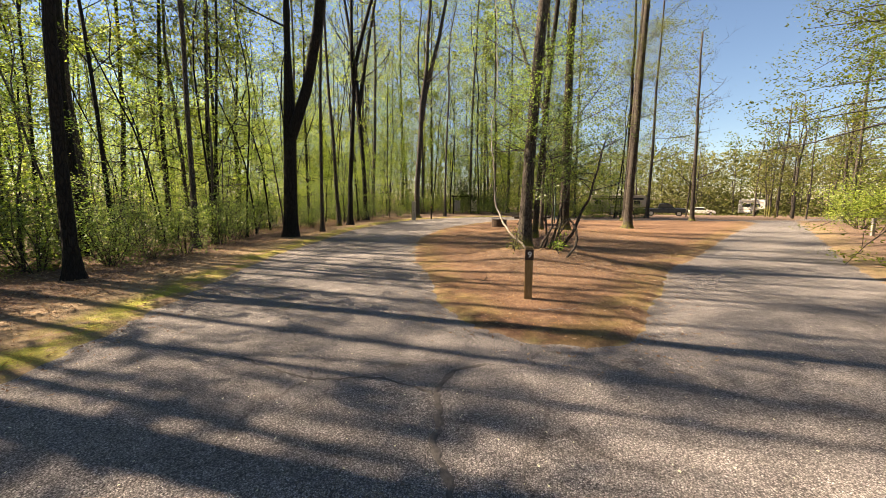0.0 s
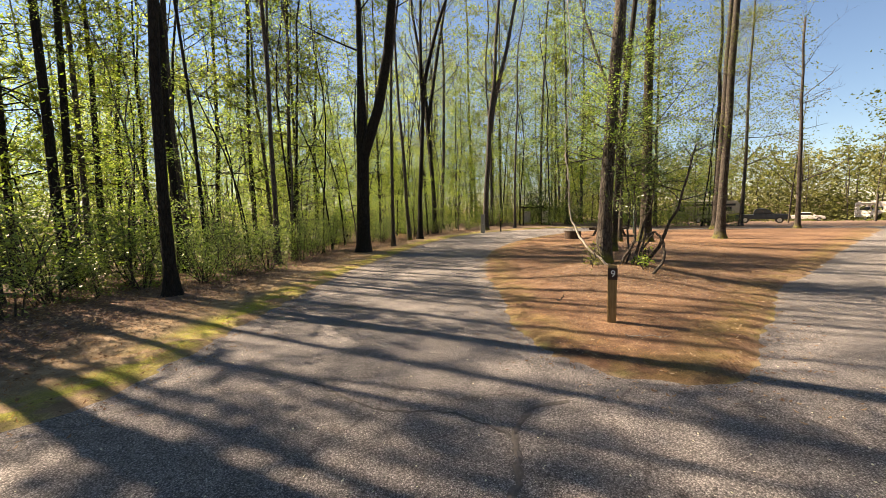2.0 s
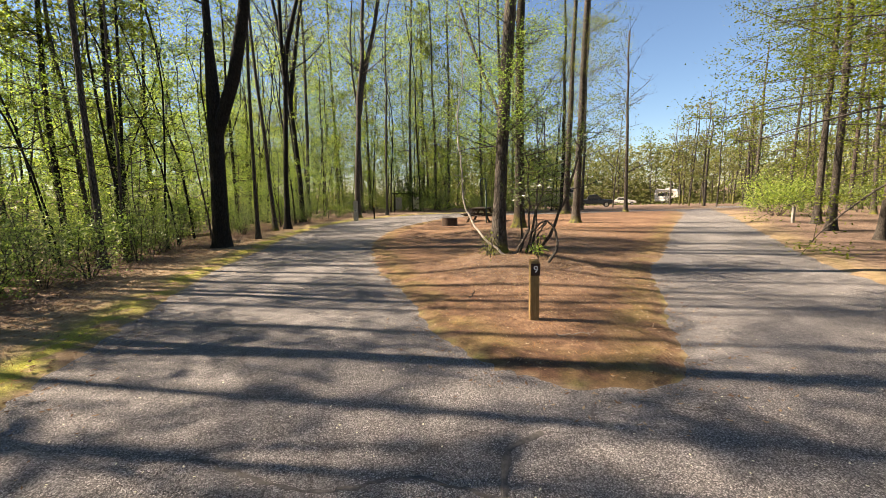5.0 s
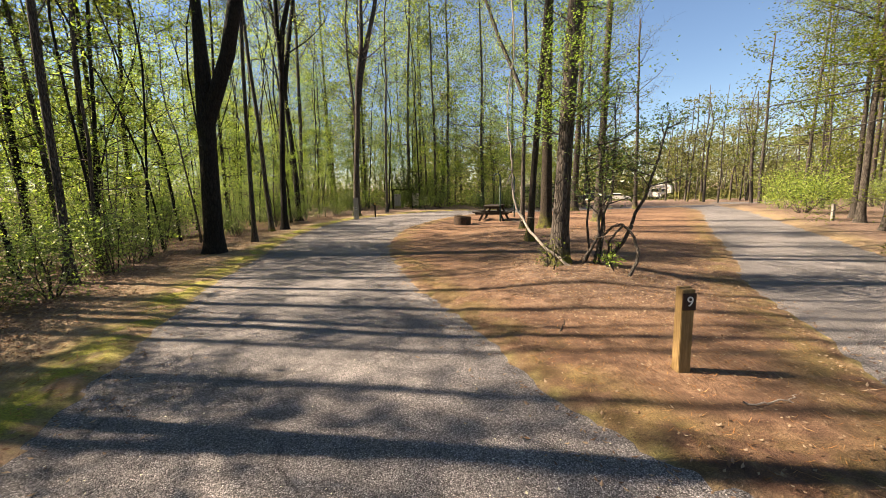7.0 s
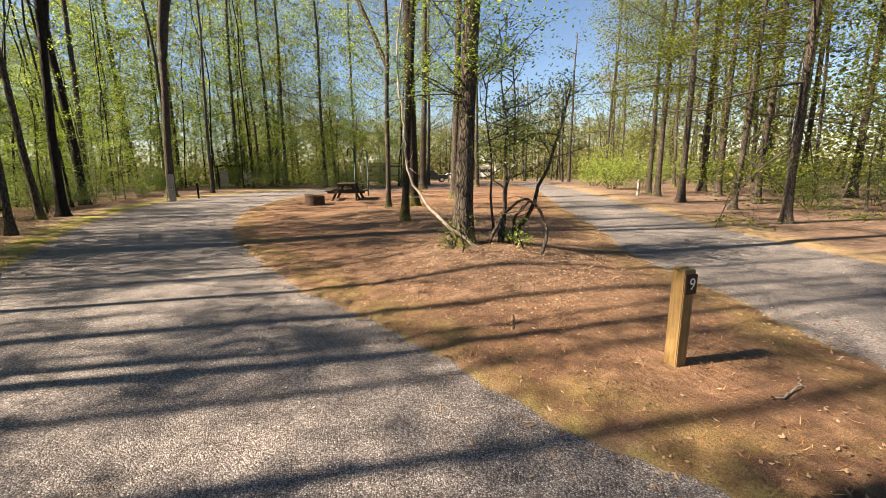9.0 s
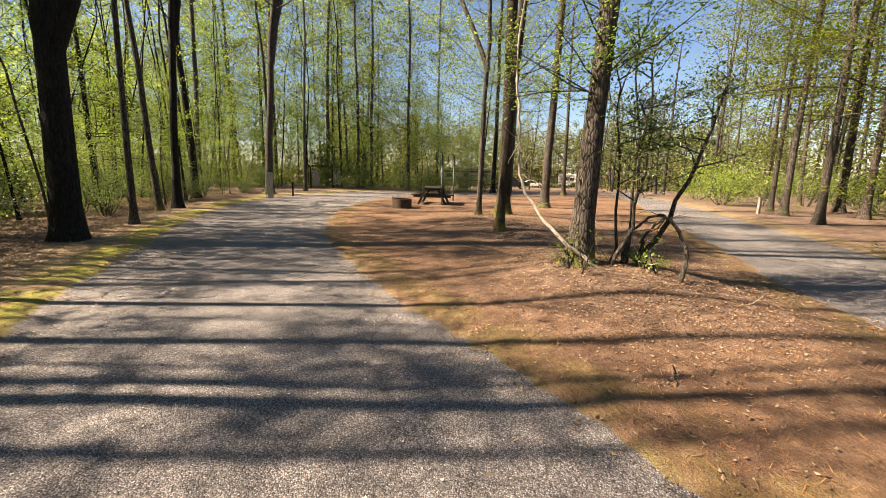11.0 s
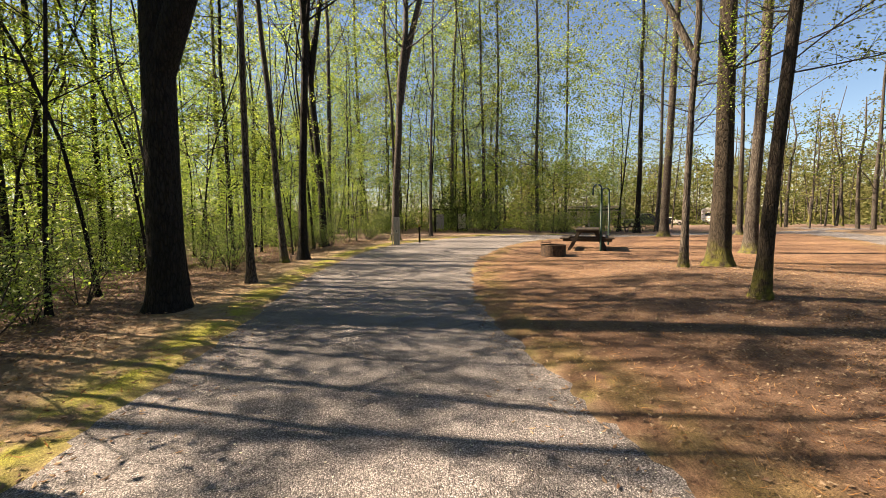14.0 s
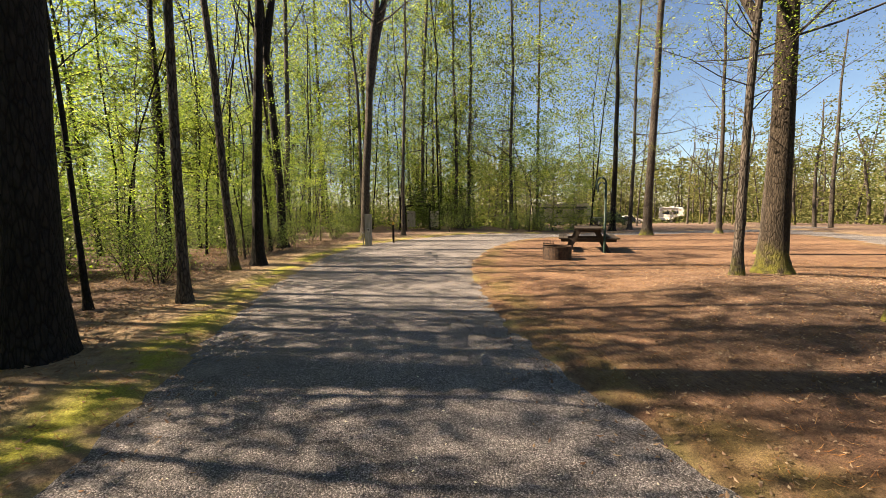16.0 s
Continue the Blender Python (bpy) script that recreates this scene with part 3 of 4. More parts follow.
# woodland trees, a few kinds each built once and set out many times
kinds = []
for i in range(5):
    kinds.append(("slim", make_tree("slim", 100 + i, 5.0 + 1.0 * i, 0.035 + 0.007 * i, 3400, 0.072, LEAF_SPRING, BARK_THIN, SLIM, "thin understory tree with bright new leaves", lean=(0.05 * (i - 2), 0.03 * (1 - i)),
                                    wob=0.14, sides=6, spread=0.24, layer=0.3)))
for i in range(5):
    kinds.append(("tall", make_tree("tall", 120 + i, 17 + i, 0.1 + 0.02 * i, 3300, 0.078, LEAF_SPRING if i % 2 else LEAF_OLIVE, BARK_THIN if i % 2 else BARK, TALL, "tall woodland tree with thin spring foliage", lean=(0.02 * (i - 2), 0.02 * (i - 1)),
                                    wob=0.2, sides=7, spread=0.2)))
for i in range(3):
    kinds.append(("pine", make_tree("pine", 140 + i, 18 + 2 * i, 0.15 + 0.02 * i, 520, 0.24, NEEDLE, BARK_PINE, PINE, "tall pine with high needled boughs", lean=(0.01 * (i - 1), 0),
                                    wob=0.08, sides=7, spread=0.25, needles=8)))
for i in range(4):
    kinds.append(("leafy", make_tree("leafy", 180 + i, 15 + 2 * i, 0.12 + 0.02 * i, 5600, 0.08, LEAF_OLIVE if i % 2 else LEAF_SPRING, BARK_THIN if i % 2 else BARK, dict(limbs=30, low=0.2, reach=4.6, up=0.45, twigs=8, bend=0.3),
                                     "woodland tree with a full crown of new leaves", lean=(0.02 * (i - 2), 0.01), wob=0.12, sides=7, spread=0.22, layer=0.5)))
for i in range(3):
    kinds.append(("pole", make_tree("pole", 190 + i, 10 + 2 * i, 0.045 + 0.018 * i, 260, 0.09, LEAF_SPRING, BARK_BACKLIT, dict(limbs=14, low=0.3, reach=1.9, up=0.5, twigs=6, bend=0.2),
                                    "thin dark pole-like woodland tree nearly bare", lean=(0.06 * (i - 1), 0.03), wob=0.24, sides=6)))
by_kind = {k: [t for kk, t in kinds if kk == k] for k in ("slim", "tall", "pine", "leafy", "pole")}
used = {}
wood_rng = np.random.default_rng(77)
taken = [(x, y) for x, y, *_ in near_left] + [(a[1], a[2]) for a in isle] + [(-6.1, 12.25), (14.4, 31.5)]


def plant(kind, x, y, lo=0.8, hi=1.2, group="woodland trees"):
    src = by_kind[kind][int(wood_rng.integers(len(by_kind[kind])))]
    s, a = wood_rng.uniform(lo, hi), wood_rng.uniform(0, 2 * math.pi)
    if src.name not in used:
        used[src.name] = True
        stand(src, x, y, a, s, group)
    else:
        c = copy_thing(src, pose(x, y, gz(x, y), 0, 0, math.degrees(a)))
        c.scale = (s, s, s)
        c["group"] = group
    taken.append((x, y))


def forest(n, box, mix, clear=1.6, gap=1.5, test=None, lo=0.8, hi=1.2):
    x0, y0, x1, y1 = box
    got = 0
    cand = np.stack([wood_rng.uniform(x0, x1, n * 6), wood_rng.uniform(y0, y1, n * 6)], 1)
    d, isl = off_road(cand[:, 0], cand[:, 1])
    for (x, y), dd, ii in zip(cand, d, isl):
        if got >= n:
            break
        if dd < clear or ii or (test and not test(x, y)) or any((x - a) ** 2 + (y - b) ** 2 < gap * gap for a, b in taken):
            continue
        plant(mix[int(wood_rng.integers(len(mix)))], x, y, lo, hi)
        got += 1


def on_left(x, y):
    return x < -3.0 - 0.24 * min(max(y, 0), 12)


# a full crown added where its shade reaches the road
plant("leafy", -11.2, 13.4, 0.9, 1.0)
forest(30, (-13, 3, -6.5, 32), ["slim"], 2.0, 1.3, on_left, 0.55, 0.85)
forest(46, (-25, -3, -13, 40), ["slim"], 6, 1.5, on_left, 0.8, 1.25)
forest(12, (-13, 1, -7, 32), ["tall"], 2.4, 2.0, on_left)
forest(12, (-24, -4, -11, 30), ["leafy"], 4.5, 3.0, lambda x, y: on_left(x, y) and (y > 12 or x < -18), 0.85, 1.1)
forest(12, (-26, 0, -10, 36), ["pine"], 4, 2.5, on_left)
forest(34, (-13, 0, -7, 34), ["pole"], 1.9, 0.9, on_left)
forest(26, (-24, -2, -11, 34), ["pole"], 2.2, 1.0, on_left)
firs = [make_tree("fir", 160 + i, 14 + 2 * i, 0.15 + 0.02 * i, 15000, 0.085, LEAF_FIR, BARK_THIN, FIR, "evergreen with broad layered drooping boughs beside the far road", lean=(-0.03 + 0.02 * i, 0), sides=8, spread=0.3, layer=0.22, wob=0.08) for i in range(2)]
for i, (x, y, s) in enumerate([(11.4, 8.6, 0.95), (14.3, 13.9, 1.0), (13.3, 11.2, 0.85), (15.9, 16.4, 1.05), (12.6, 5.6, 1.0), (17.6, 18.4, 0.9), (16.4, 12.4, 1.1)]):
    if i < 2:
        stand(firs[i], x, y, 0.7 * i, s, "evergreens beside the road")
    else:
        c = copy_thing(firs[i % 2], pose(x, y, gz(x, y), 0, 0, 67 * i))
        c.scale = (s, s, s)
    taken.append((x, y))
forest(46, (-16, 31, 16, 48), ["leafy", "tall", "slim", "pine", "slim", "pole"], 2.0, 1.7, lambda x, y: y > 33 + 0.5 * max(x, 0), 0.85, 1.25)
forest(26, (10, 3, 30, 32), ["pine", "leafy", "tall", "pine", "slim"], 3.2, 2.2, lambda x, y: y < 30 and x > 11, 0.85, 1.2)
# unseen trees behind the camera, added to close off the light there
forest(34, (-26, -28, 26, -8), ["pine", "leafy", "tall", "leafy"], 2, 3, lambda x, y: y < -15 or x < -12)

for k, t in kinds:
    if t.name not in used:
        for o in (*t.children_recursive, t):
            bpy.data.objects.remove(o)


# ---- bushes and undergrowth ----
def make_bush(seed, height, width, count, leaf, material, label, stems=7, name="bush"):
    rng = np.random.default_rng(seed)
    wood, crown, at = Geo(), Geo(), []
    for _ in range(stems):
        a = rng.uniform(0, 2 * math.pi)
        pts, rr = limb(rng, (0.12 * math.cos(a), 0.12 * math.sin(a), -0.05), a, rng.uniform(0.6, 1.4), height * rng.uniform(0.7, 1.15), 0.016, 0.1, 0.14, 6)
        pts[:, :2] *= width / height
        wood.tube(pts, rr, 3)
        for _ in range(4):
            q = on_path(pts, rng.uniform(0.2, 1))
            tp, tr = limb(rng, q, rng.uniform(0, 6.3), rng.uniform(-0.2, 0.6), height * 0.35, 0.006, 0.1, 0.2, 3)
            wood.tube(tp, tr, 3)
            at.append((tp, 1))
    crown.leaves(scatter(rng, at, count, 0.13 * height, 0.7), leaf, rng, flat=0.3)
    root = tagged(new(name), label, "bush")
    part("stem", wood.mesh("stem", True), BARK_THIN, root)
    part("foliage", crown.mesh("foliage"), material, root)
    return root


bush_src = [make_bush(300 + i, 1.3 + 0.3 * i, 1.2 + 0.2 * i, 1500, 0.06, LEAF_BUSH, "leafy green understory bush on the forest floor") for i in range(4)]
bush_used = set()


def set_bush(src, x, y, s, group="undergrowth bushes"):
    if src.name in bush_used:
        c = copy_thing(src, pose(x, y, gz(x, y), 0, 0, float(wood_rng.uniform(0, 360))))
        c.scale = (s, s, s)
    else:
        bush_used.add(src.name)
        c = stand(src, x, y, 0, s)
    c["group"] = group


def bush_row(n, box, clear, test=None, lo=0.7, hi=1.3):
    x0, y0, x1, y1 = box
    cand = np.stack([wood_rng.uniform(x0, x1, n * 5), wood_rng.uniform(y0, y1, n * 5)], 1)
    d, isl = off_road(cand[:, 0], cand[:, 1])
    ok = [(x, y) for (x, y), dd, ii in zip(cand, d, isl) if dd > clear and not ii and (not test or test(x, y))][:n]
    for x, y in ok:
        set_bush(bush_src[int(wood_rng.integers(4))], x, y, wood_rng.uniform(lo, hi))


for x, y, s in ((-6.5, 2.2, 1.05), (-7.3, 3.2, 1.25), (-6.9, 4.6, 1.0), (-7.8, 5.1, 1.3), (-7.0, 6.1, 0.9), (-8.0, 6.8, 1.2), (-7.6, 7.6, 0.85), (-8.9, 4.0, 1.4)):
    set_bush(bush_src[int(wood_rng.integers(4))], x, y, s)


bush_row(60, (-11.5, 0, -6, 31), 2.2, on_left, 0.5, 0.95)
bush_row(60, (-24, -3, -9.5, 40), 4, on_left, 0.8, 1.5)
bush_row(40, (-9, 31, 14, 44), 1.6, lambda x, y: y > 32.5 + 0.5 * max(x, 0), 0.6, 1.2)
bush_row(34, (11, 4, 30, 36), 3.2, lambda x, y: x > 11 and y < 30, 0.7, 1.4)
gold = make_bush(320, 2.7, 3.0, 4200, 0.09, LEAF_SPRING, "large bright yellow-green spring bush beside the far road", 16)
stand(gold, 18.2, 21.6)
stand(make_bush(321, 1.9, 2.6, 2200, 0.09, LEAF_SPRING, "bright yellow-green spring bush beside the far road", 12), 20.8, 26.0)
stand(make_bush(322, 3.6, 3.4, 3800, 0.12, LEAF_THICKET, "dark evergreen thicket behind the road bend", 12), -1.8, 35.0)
stand(make_bush(323, 0.5, 0.5, 160, 0.06, LEAF_SPRING, "small bright green sapling at the tree's foot", 4), 2.98, 7.55)
stand(make_bush(324, 0.55, 0.55, 150, 0.05, LEAF_OLIVE, "low grassy tuft at the tree's foot", 5), 1.92, 7.72)


# far woods all round, too far to tell one tree from the next
PETAL = leafy("petal", [(0.55, 0.52, 0.45), (0.75, 0.72, 0.66)], 0.2)


def far_tree(rng, wood, crown, x, y, h, n, size):
    z = float(ground_z([x], [y], np.array([9.0]))[0])
    pts = trunk_line(rng, h, (rng.uniform(-0.08, 0.08), 0), 0.34, 5) + np.array([x, y, z - 0.2])
    r = rng.uniform(0.07, 0.2)
    wood.tube(pts, np.linspace(r, r * 0.25, 5), 5)
    at = []
    for _ in range(9):
        f = rng.uniform(0.2, 0.97)
        lp, lr = limb(rng, on_path(pts, f), rng.uniform(0, 6.3), rng.uniform(0.1, 0.8), h * 0.24 * (1.15 - 0.6 * f), r * 0.25, 0.3, 0.2, 4)
        wood.tube(lp, lr, 3)
        at.append((lp, 1))
    crown.leaves(scatter(rng, at, n, 0.5, 0.5), size, rng, 0.6, 0.3)


def far_woods():
    rng = np.random.default_rng(9)
    wood, crown, pale = Geo(), Geo(), Geo()
    n = 0
    while n < 430:
        a, d = rng.uniform(0, 2 * math.pi), rng.uniform(27, 105) if n > 170 else rng.uniform(27, 60)
        x, y = -2 + d * math.cos(a), 14 + d * math.sin(a)
        near_site = x > -22 and y < 46 and x < 30
        lane = 0.42 * y < x < 0.5 * y and y < 88 or 0.3 * y < x < 0.4 * y and y < 72 or 0.2 * y < x < 0.3 * y and y < 74 and rng.random() < 0.7
        if near_site or y > 20 and lane or y > 20 and 0.5 * y < x < 0.62 * y and y < 60:
            continue
        n += 1
        close = d < 60
        far_tree(rng, wood, crown if rng.random() < 0.5 else pale, x, y, rng.uniform(11, 19), 700 if close else 240, 0.19 if close else 0.36)
    root = tagged(new("far_woods"), "distant hazy green spring woodland", "woods", kind="stuff")
    part("trunk", wood.mesh("trunks", True), BARK_THIN, root)
    part("crown", crown.mesh("crowns"), LEAF_FAR, root)
    part("crown", pale.mesh("crowns"), LEAF_OLIVE, root)


def leaf_cloud(name, label, n, box, low, high, size, seed, material, clump=0.4, cut=0.0, skew=1.0, test=None):
    """Leaves of many crowns run together, in clumps with gaps between."""
    rng = np.random.default_rng(seed)
    x0, y0, x1, y1 = box
    x, y = rng.uniform(x0, x1, n * 3), rng.uniform(y0, y1, n * 3)
    d = np.full(n * 3, 9.0)
    z = ground_z(x, y, d) + low + (high - low) * rng.random(n * 3) ** skew
    ok = np.array([noise.noise((a * clump, b * clump, c * clump * 1.5)) > cut for a, b, c in zip(x, y, z)])
    if test:
        ok &= test(x, y)
    at = np.stack([x, y, z], 1)[ok][:n]
    g = Geo()
    g.leaves(at, size, rng, 0.6, 0.4)
    tagged(part(name, g.mesh(name), material), label, "foliage", kind="stuff")


def woods_edge(x, y):
    """Off the road by the margin of the woods."""
    return (x < -7.6 - 0.12 * np.clip(y - 6, 0, 14)) | (y > 36)


LEAF_FAR = leafy("far_leaf", [(0.07, 0.08, 0.035), (0.115, 0.125, 0.055), (0.16, 0.16, 0.08)], 0.4)
leaf_cloud("undergrowth", "sunlit green undergrowth between the woodland trunks", 80000, (-32, -3, -8.5, 40), 0.1, 6.5, 0.095, 81, LEAF_SPRING, 0.8, 0.08, 1.2, woods_edge)
leaf_cloud("undergrowth", "green undergrowth behind the road bend", 76000, (-22, 33.5, 14, 52), 0.1, 9.0, 0.12, 82, LEAF_SPRING, 0.7, 0.05, 1.3, lambda x, y: y > 33.5 + 0.6 * np.clip(x, 0, 30))
leaf_cloud("canopy", "high crowns of the woods behind the bend", 92000, (-30, 36, 24, 62), 4, 23, 0.2, 83, LEAF_OLIVE, 0.6, 0.1, 1.0, lambda x, y: y > 36 + 0.7 * np.clip(x, 0, 30))
leaf_cloud("canopy", "high crowns deep in the woods", 60000, (-66, -6, -34, 60), 3, 19, 0.26, 84, LEAF_SPRING, 0.5, 0.08)
leaf_cloud("canopy", "spring crowns along the far woodland edge", 64000, (-26, 34, 16, 46), 3, 16, 0.14, 87, LEAF_SPRING, 0.7, 0.12, 1.0, lambda x, y: y > 35 + 0.7 * np.clip(x, 0, 30))
leaf_cloud("canopy", "olive crowns of the woods across the far road", 52000, (15, -10, 44, 44), 0.6, 17, 0.2, 88, LEAF_OLIVE, 0.6, 0.08, 1.0, lambda x, y: x > 16.5 + 0.62 * np.clip(y - 14, 0, 30))
leaf_cloud("far_canopy", "hazy woodland edge far beyond the campsites", 42000, (-5, 92, 120, 130), 0, 14, 0.75, 90, LEAF_FAR, 0.12, -0.12, 1.4)
leaf_cloud("far_canopy", "hazy woodland across the far road", 24000, (46, 0, 84, 96), 0, 13, 0.5, 91, LEAF_FAR, 0.15, -0.1, 1.4, lambda x, y: x > 40 + 0.35 * y)
# never in view: added leaves that hold back sky light from behind
leaf_cloud("canopy", "unseen crowns behind the road mouth, added to block sky light", 22000, (-26, -34, 34, -10), 3, 18, 0.26, 89, LEAF_OLIVE, 0.3, 0.03)
# leaves on no trunk of their own, added to shade the road
leaf_cloud("canopy", "loose leaf clumps over the woodland margin, added to shade the road", 5200, (-15.5, 11.2, -8.3, 15.6), 7, 14, 0.13, 86, LEAF_OLIVE, 0.38, 0.05)
leaf_cloud("canopy", "thin spring crowns over the woodland margin", 6000, (-26, -8, -14, 30), 6, 17, 0.13, 85, LEAF_OLIVE, 0.4, 0.2)


def far_poles():
    rng = np.random.default_rng(88)
    g, leafage = Geo(), Geo()
    for _ in range(90):
        y = rng.uniform(50, 115)
        x = y * rng.uniform(0.05, 0.95)
        if 0.2 * y < x < 0.5 * y and y < 90:
            continue
        far_tree(rng, g, leafage, x, y, rng.uniform(9, 16), 420, 0.32)
    root = tagged(new("far_trees"), "thin pale distant trees beyond the campsites", "trees", kind="stuff")
    part("trunk", g.mesh("trunks", True), BARK, root)
    part("crown", leafage.mesh("crowns"), LEAF_FAR, root)


def thicket(name, label, n, r0, r1, top, size, seed, keep_clear):
    """Low leafy undergrowth, too dense and far to tell apart."""
    rng = np.random.default_rng(seed)
    a, d = rng.uniform(0, 2 * math.pi, n), rng.uniform(r0, r1, n)
    x, y = 2 + d * np.cos(a), 12 + d * np.sin(a)
    lump = np.array([noise.noise((p * 0.16, q * 0.16, 7.0)) for p, q in zip(x, y)])
    z = slope(x, y) + rng.random(n) ** 2.0 * top * (0.75 + 0.9 * lump)
    ok = ~keep_clear(x, y)
    g = Geo()
    g.leaves(np.stack([x, y, np.maximum(z, slope(x, y) + 0.05)], 1)[ok], size, rng, 0.75, 0.2)
    tagged(part(name, g.mesh(name), LEAF_FAR), label, "undergrowth", kind="stuff")


far_woods()
far_poles()


def open_site(x, y):
    """The clearing of the roads and campsites."""
    return (x > 0.2 * y) & (y > 20) & (y < 88) & (x < 20 + 0.45 * y) | (x > -14) & (y < 40) & (x < 26)


thicket("far_undergrowth", "dense green undergrowth deep in the woods", 42000, 30, 64, 5.5, 0.3, 71, open_site)
thicket("far_undergrowth", "hazy distant undergrowth and woodland edge", 60000, 64, 100, 9.0, 0.45, 72, open_site)
thicket("far_undergrowth", "low distant brush beyond the campsites", 24000, 72, 104, 5.0, 0.4, 74, lambda x, y: (y < 64) | (x < 5) | (x > 90))
thicket("far_undergrowth", "pale distant woodland edge beyond the campsites", 40000, 96, 135, 9.0, 0.8, 73, lambda x, y: (y < 70) | (x < -10) | (x > 95))


# ---- litter on the ground ----
def strewn(name, label, n, box, want, size, material, seed, slim=0.6, lift=0.012, category="leaf litter"):
    rng = np.random.default_rng(seed)
    x0, y0, x1, y1 = box
    xy = np.stack([rng.uniform(x0, x1, n * 3), rng.uniform(y0, y1, n * 3)], 1)
    d, isl = off_road(xy[:, 0], xy[:, 1])
    keepers = rng.random(len(xy)) < want(xy[:, 0], xy[:, 1], d, isl)
    xy, d = xy[keepers][:n], d[keepers][:n]
    z = np.maximum(ground_z(xy[:, 0], xy[:, 1], d), np.where(d < 0.1, 0.0, -9)) + lift + 0.015 * rng.random(len(xy))
    g = Geo()
    g.leaves(np.stack([xy[:, 0], xy[:, 1], z], 1), size, rng, slim, 1.6)
    tagged(part(name, g.mesh(name), material), label, category, kind="stuff")


def under_trees(x, y, d, isl):
    isle_part = np.exp(-((x - 2.6) ** 2 + (y - 7.4) ** 2) / 1.9) + 0.6 * np.exp(-((x - 3.6) ** 2 / 8 + (y - 11.6) ** 2 / 16)) + 0.07
    side = np.clip((d - 0.7) / 0.9, 0, 1) * 0.9 + 0.06
    return np.where(d < 0.02, 0.0, np.where(isl, isle_part, side))


strewn("fallen_leaves", "dry brown fallen leaves on the forest floor", 42000, (-11, -2, -2.5, 27), under_trees, 0.046, LITTER, 51)
strewn("fallen_leaves", "dry brown leaves scattered over the island and heaped round its trees", 46000, (-1.5, 2.5, 8, 18), under_trees, 0.03, LITTER, 52)
strewn("pine_straw", "scattered pale pine straw on bare clay", 24000, (-2, 2.4, 8, 18), lambda x, y, d, i: np.where(i & (d > 0.15), 0.35 + 0.6 * np.exp(-((x - 2.5) ** 2 + (y - 7.2) ** 2) / 3.5), 0.0), 0.085, STRAW, 53, 0.05, 0.006, "pine straw")
strewn("pine_straw", "pale pine straw along the road edge", 8000, (-7, -1, -1.8, 16), lambda x, y, d, i: np.where((d > 0.1) & (d < 1.6), 0.5, 0.0), 0.12, STRAW, 54, 0.05, 0.006, "pine straw")
strewn("edge_debris", "crumbled bark and straw spilt over the tarmac edge", 9000, (-5.5, -1, 5, 20), lambda x, y, d, i: np.where(d > -0.9, np.clip(np.exp(-np.abs(d + 0.1) / 0.28), 0, 1), 0.0), 0.045, LITTER, 56, 0.4, 0.004, "debris")
strewn("road_chips", "small pale flower bits and chips scattered on the tarmac", 1500, (-6, -3, 7, 17), lambda x, y, d, i: np.where(d < -0.05, 0.9, 0.0), 0.017, PETAL, 55, 0.8, 0.0, "debris")


# ---- a tar-filled crack across the tarmac ----
def crack(label, pts, width, seed):
    rng = np.random.default_rng(seed)
    line = curve_line(pts, 0.05) + 0.012 * rng.standard_normal((len(curve_line(pts, 0.05)), 2))
    way = np.gradient(line, axis=0)
    side = np.stack([-way[:, 1], way[:, 0]], 1) / (np.linalg.norm(way, axis=1)[:, None] + 1e-9)
    w = (width * (0.6 + 0.8 * rng.random(len(line))))[:, None] / 2
    rows = [np.c_[line + side * w * k, np.full(len(line), z)] for k, z in ((1, 0.002), (0.4, 0.006), (-0.4, 0.006), (-1, 0.002))]
    n = len(line)
    g = Geo()
    g.v.append(np.concatenate(rows))
    g.f = [(r * n + i, r * n + i + 1, (r + 1) * n + i + 1, (r + 1) * n + i) for r in range(3) for i in range(n - 1)]
    tagged(part("road_crack", g.mesh("road_crack"), TAR), label, "road crack", kind="structure")


TAR = grainy("tar", (0.05, 0.046, 0.044), (0.105, 0.098, 0.094), 30, 0.95, (1, 1, 1), 0.6)
crack("dark tar-filled crack in the tarmac", [(1.75, 1.75), (1.5, 1.55), (1.42, 1.15), (1.5, 0.8), (1.55, 0.45), (1.68, 0.1), (1.8, -0.4)], 0.045, 91)
crack("thin dark crack in the tarmac", [(1.44, 1.1), (0.9, 1.3), (0.3, 1.2), (-0.5, 1.5)], 0.025, 92)
crack("thin dark crack in the tarmac", [(-1.7, -0.3), (-1.2, -0.75), (-1.05, -1.2), (-0.6, -1.6)], 0.03, 93)


# ---- things on the campsite ----
def box(w, d, h, at=(0, 0, 0), bevel=0.004, turn=None):
    bm = bmesh.new()
    bmesh.ops.create_cube(bm, size=1, matrix=Matrix.Diagonal((w, d, h, 1)))
    if bevel:
        bmesh.ops.bevel(bm, geom=bm.edges[:], offset=bevel, segments=2, affect="EDGES")
    bmesh.ops.transform(bm, matrix=Matrix.Translation(at) @ (turn or Matrix.Identity(4)), verts=bm.verts[:])
    return bm


def cyl(r, h, at=(0, 0, 0), seg=20, r2=None, turn=None):
    bm = bmesh.new()
    bmesh.ops.create_cone(bm, cap_ends=True, segments=seg, radius1=r, radius2=r if r2 is None else r2, depth=h, matrix=Matrix.Translation(at) @ (turn or Matrix.Identity(4)))
    return bm


def bent(pts, r, sides=8):
    g = Geo()
    g.tube(pts, [r] * len(pts), sides)
    return g.mesh("bar", True)


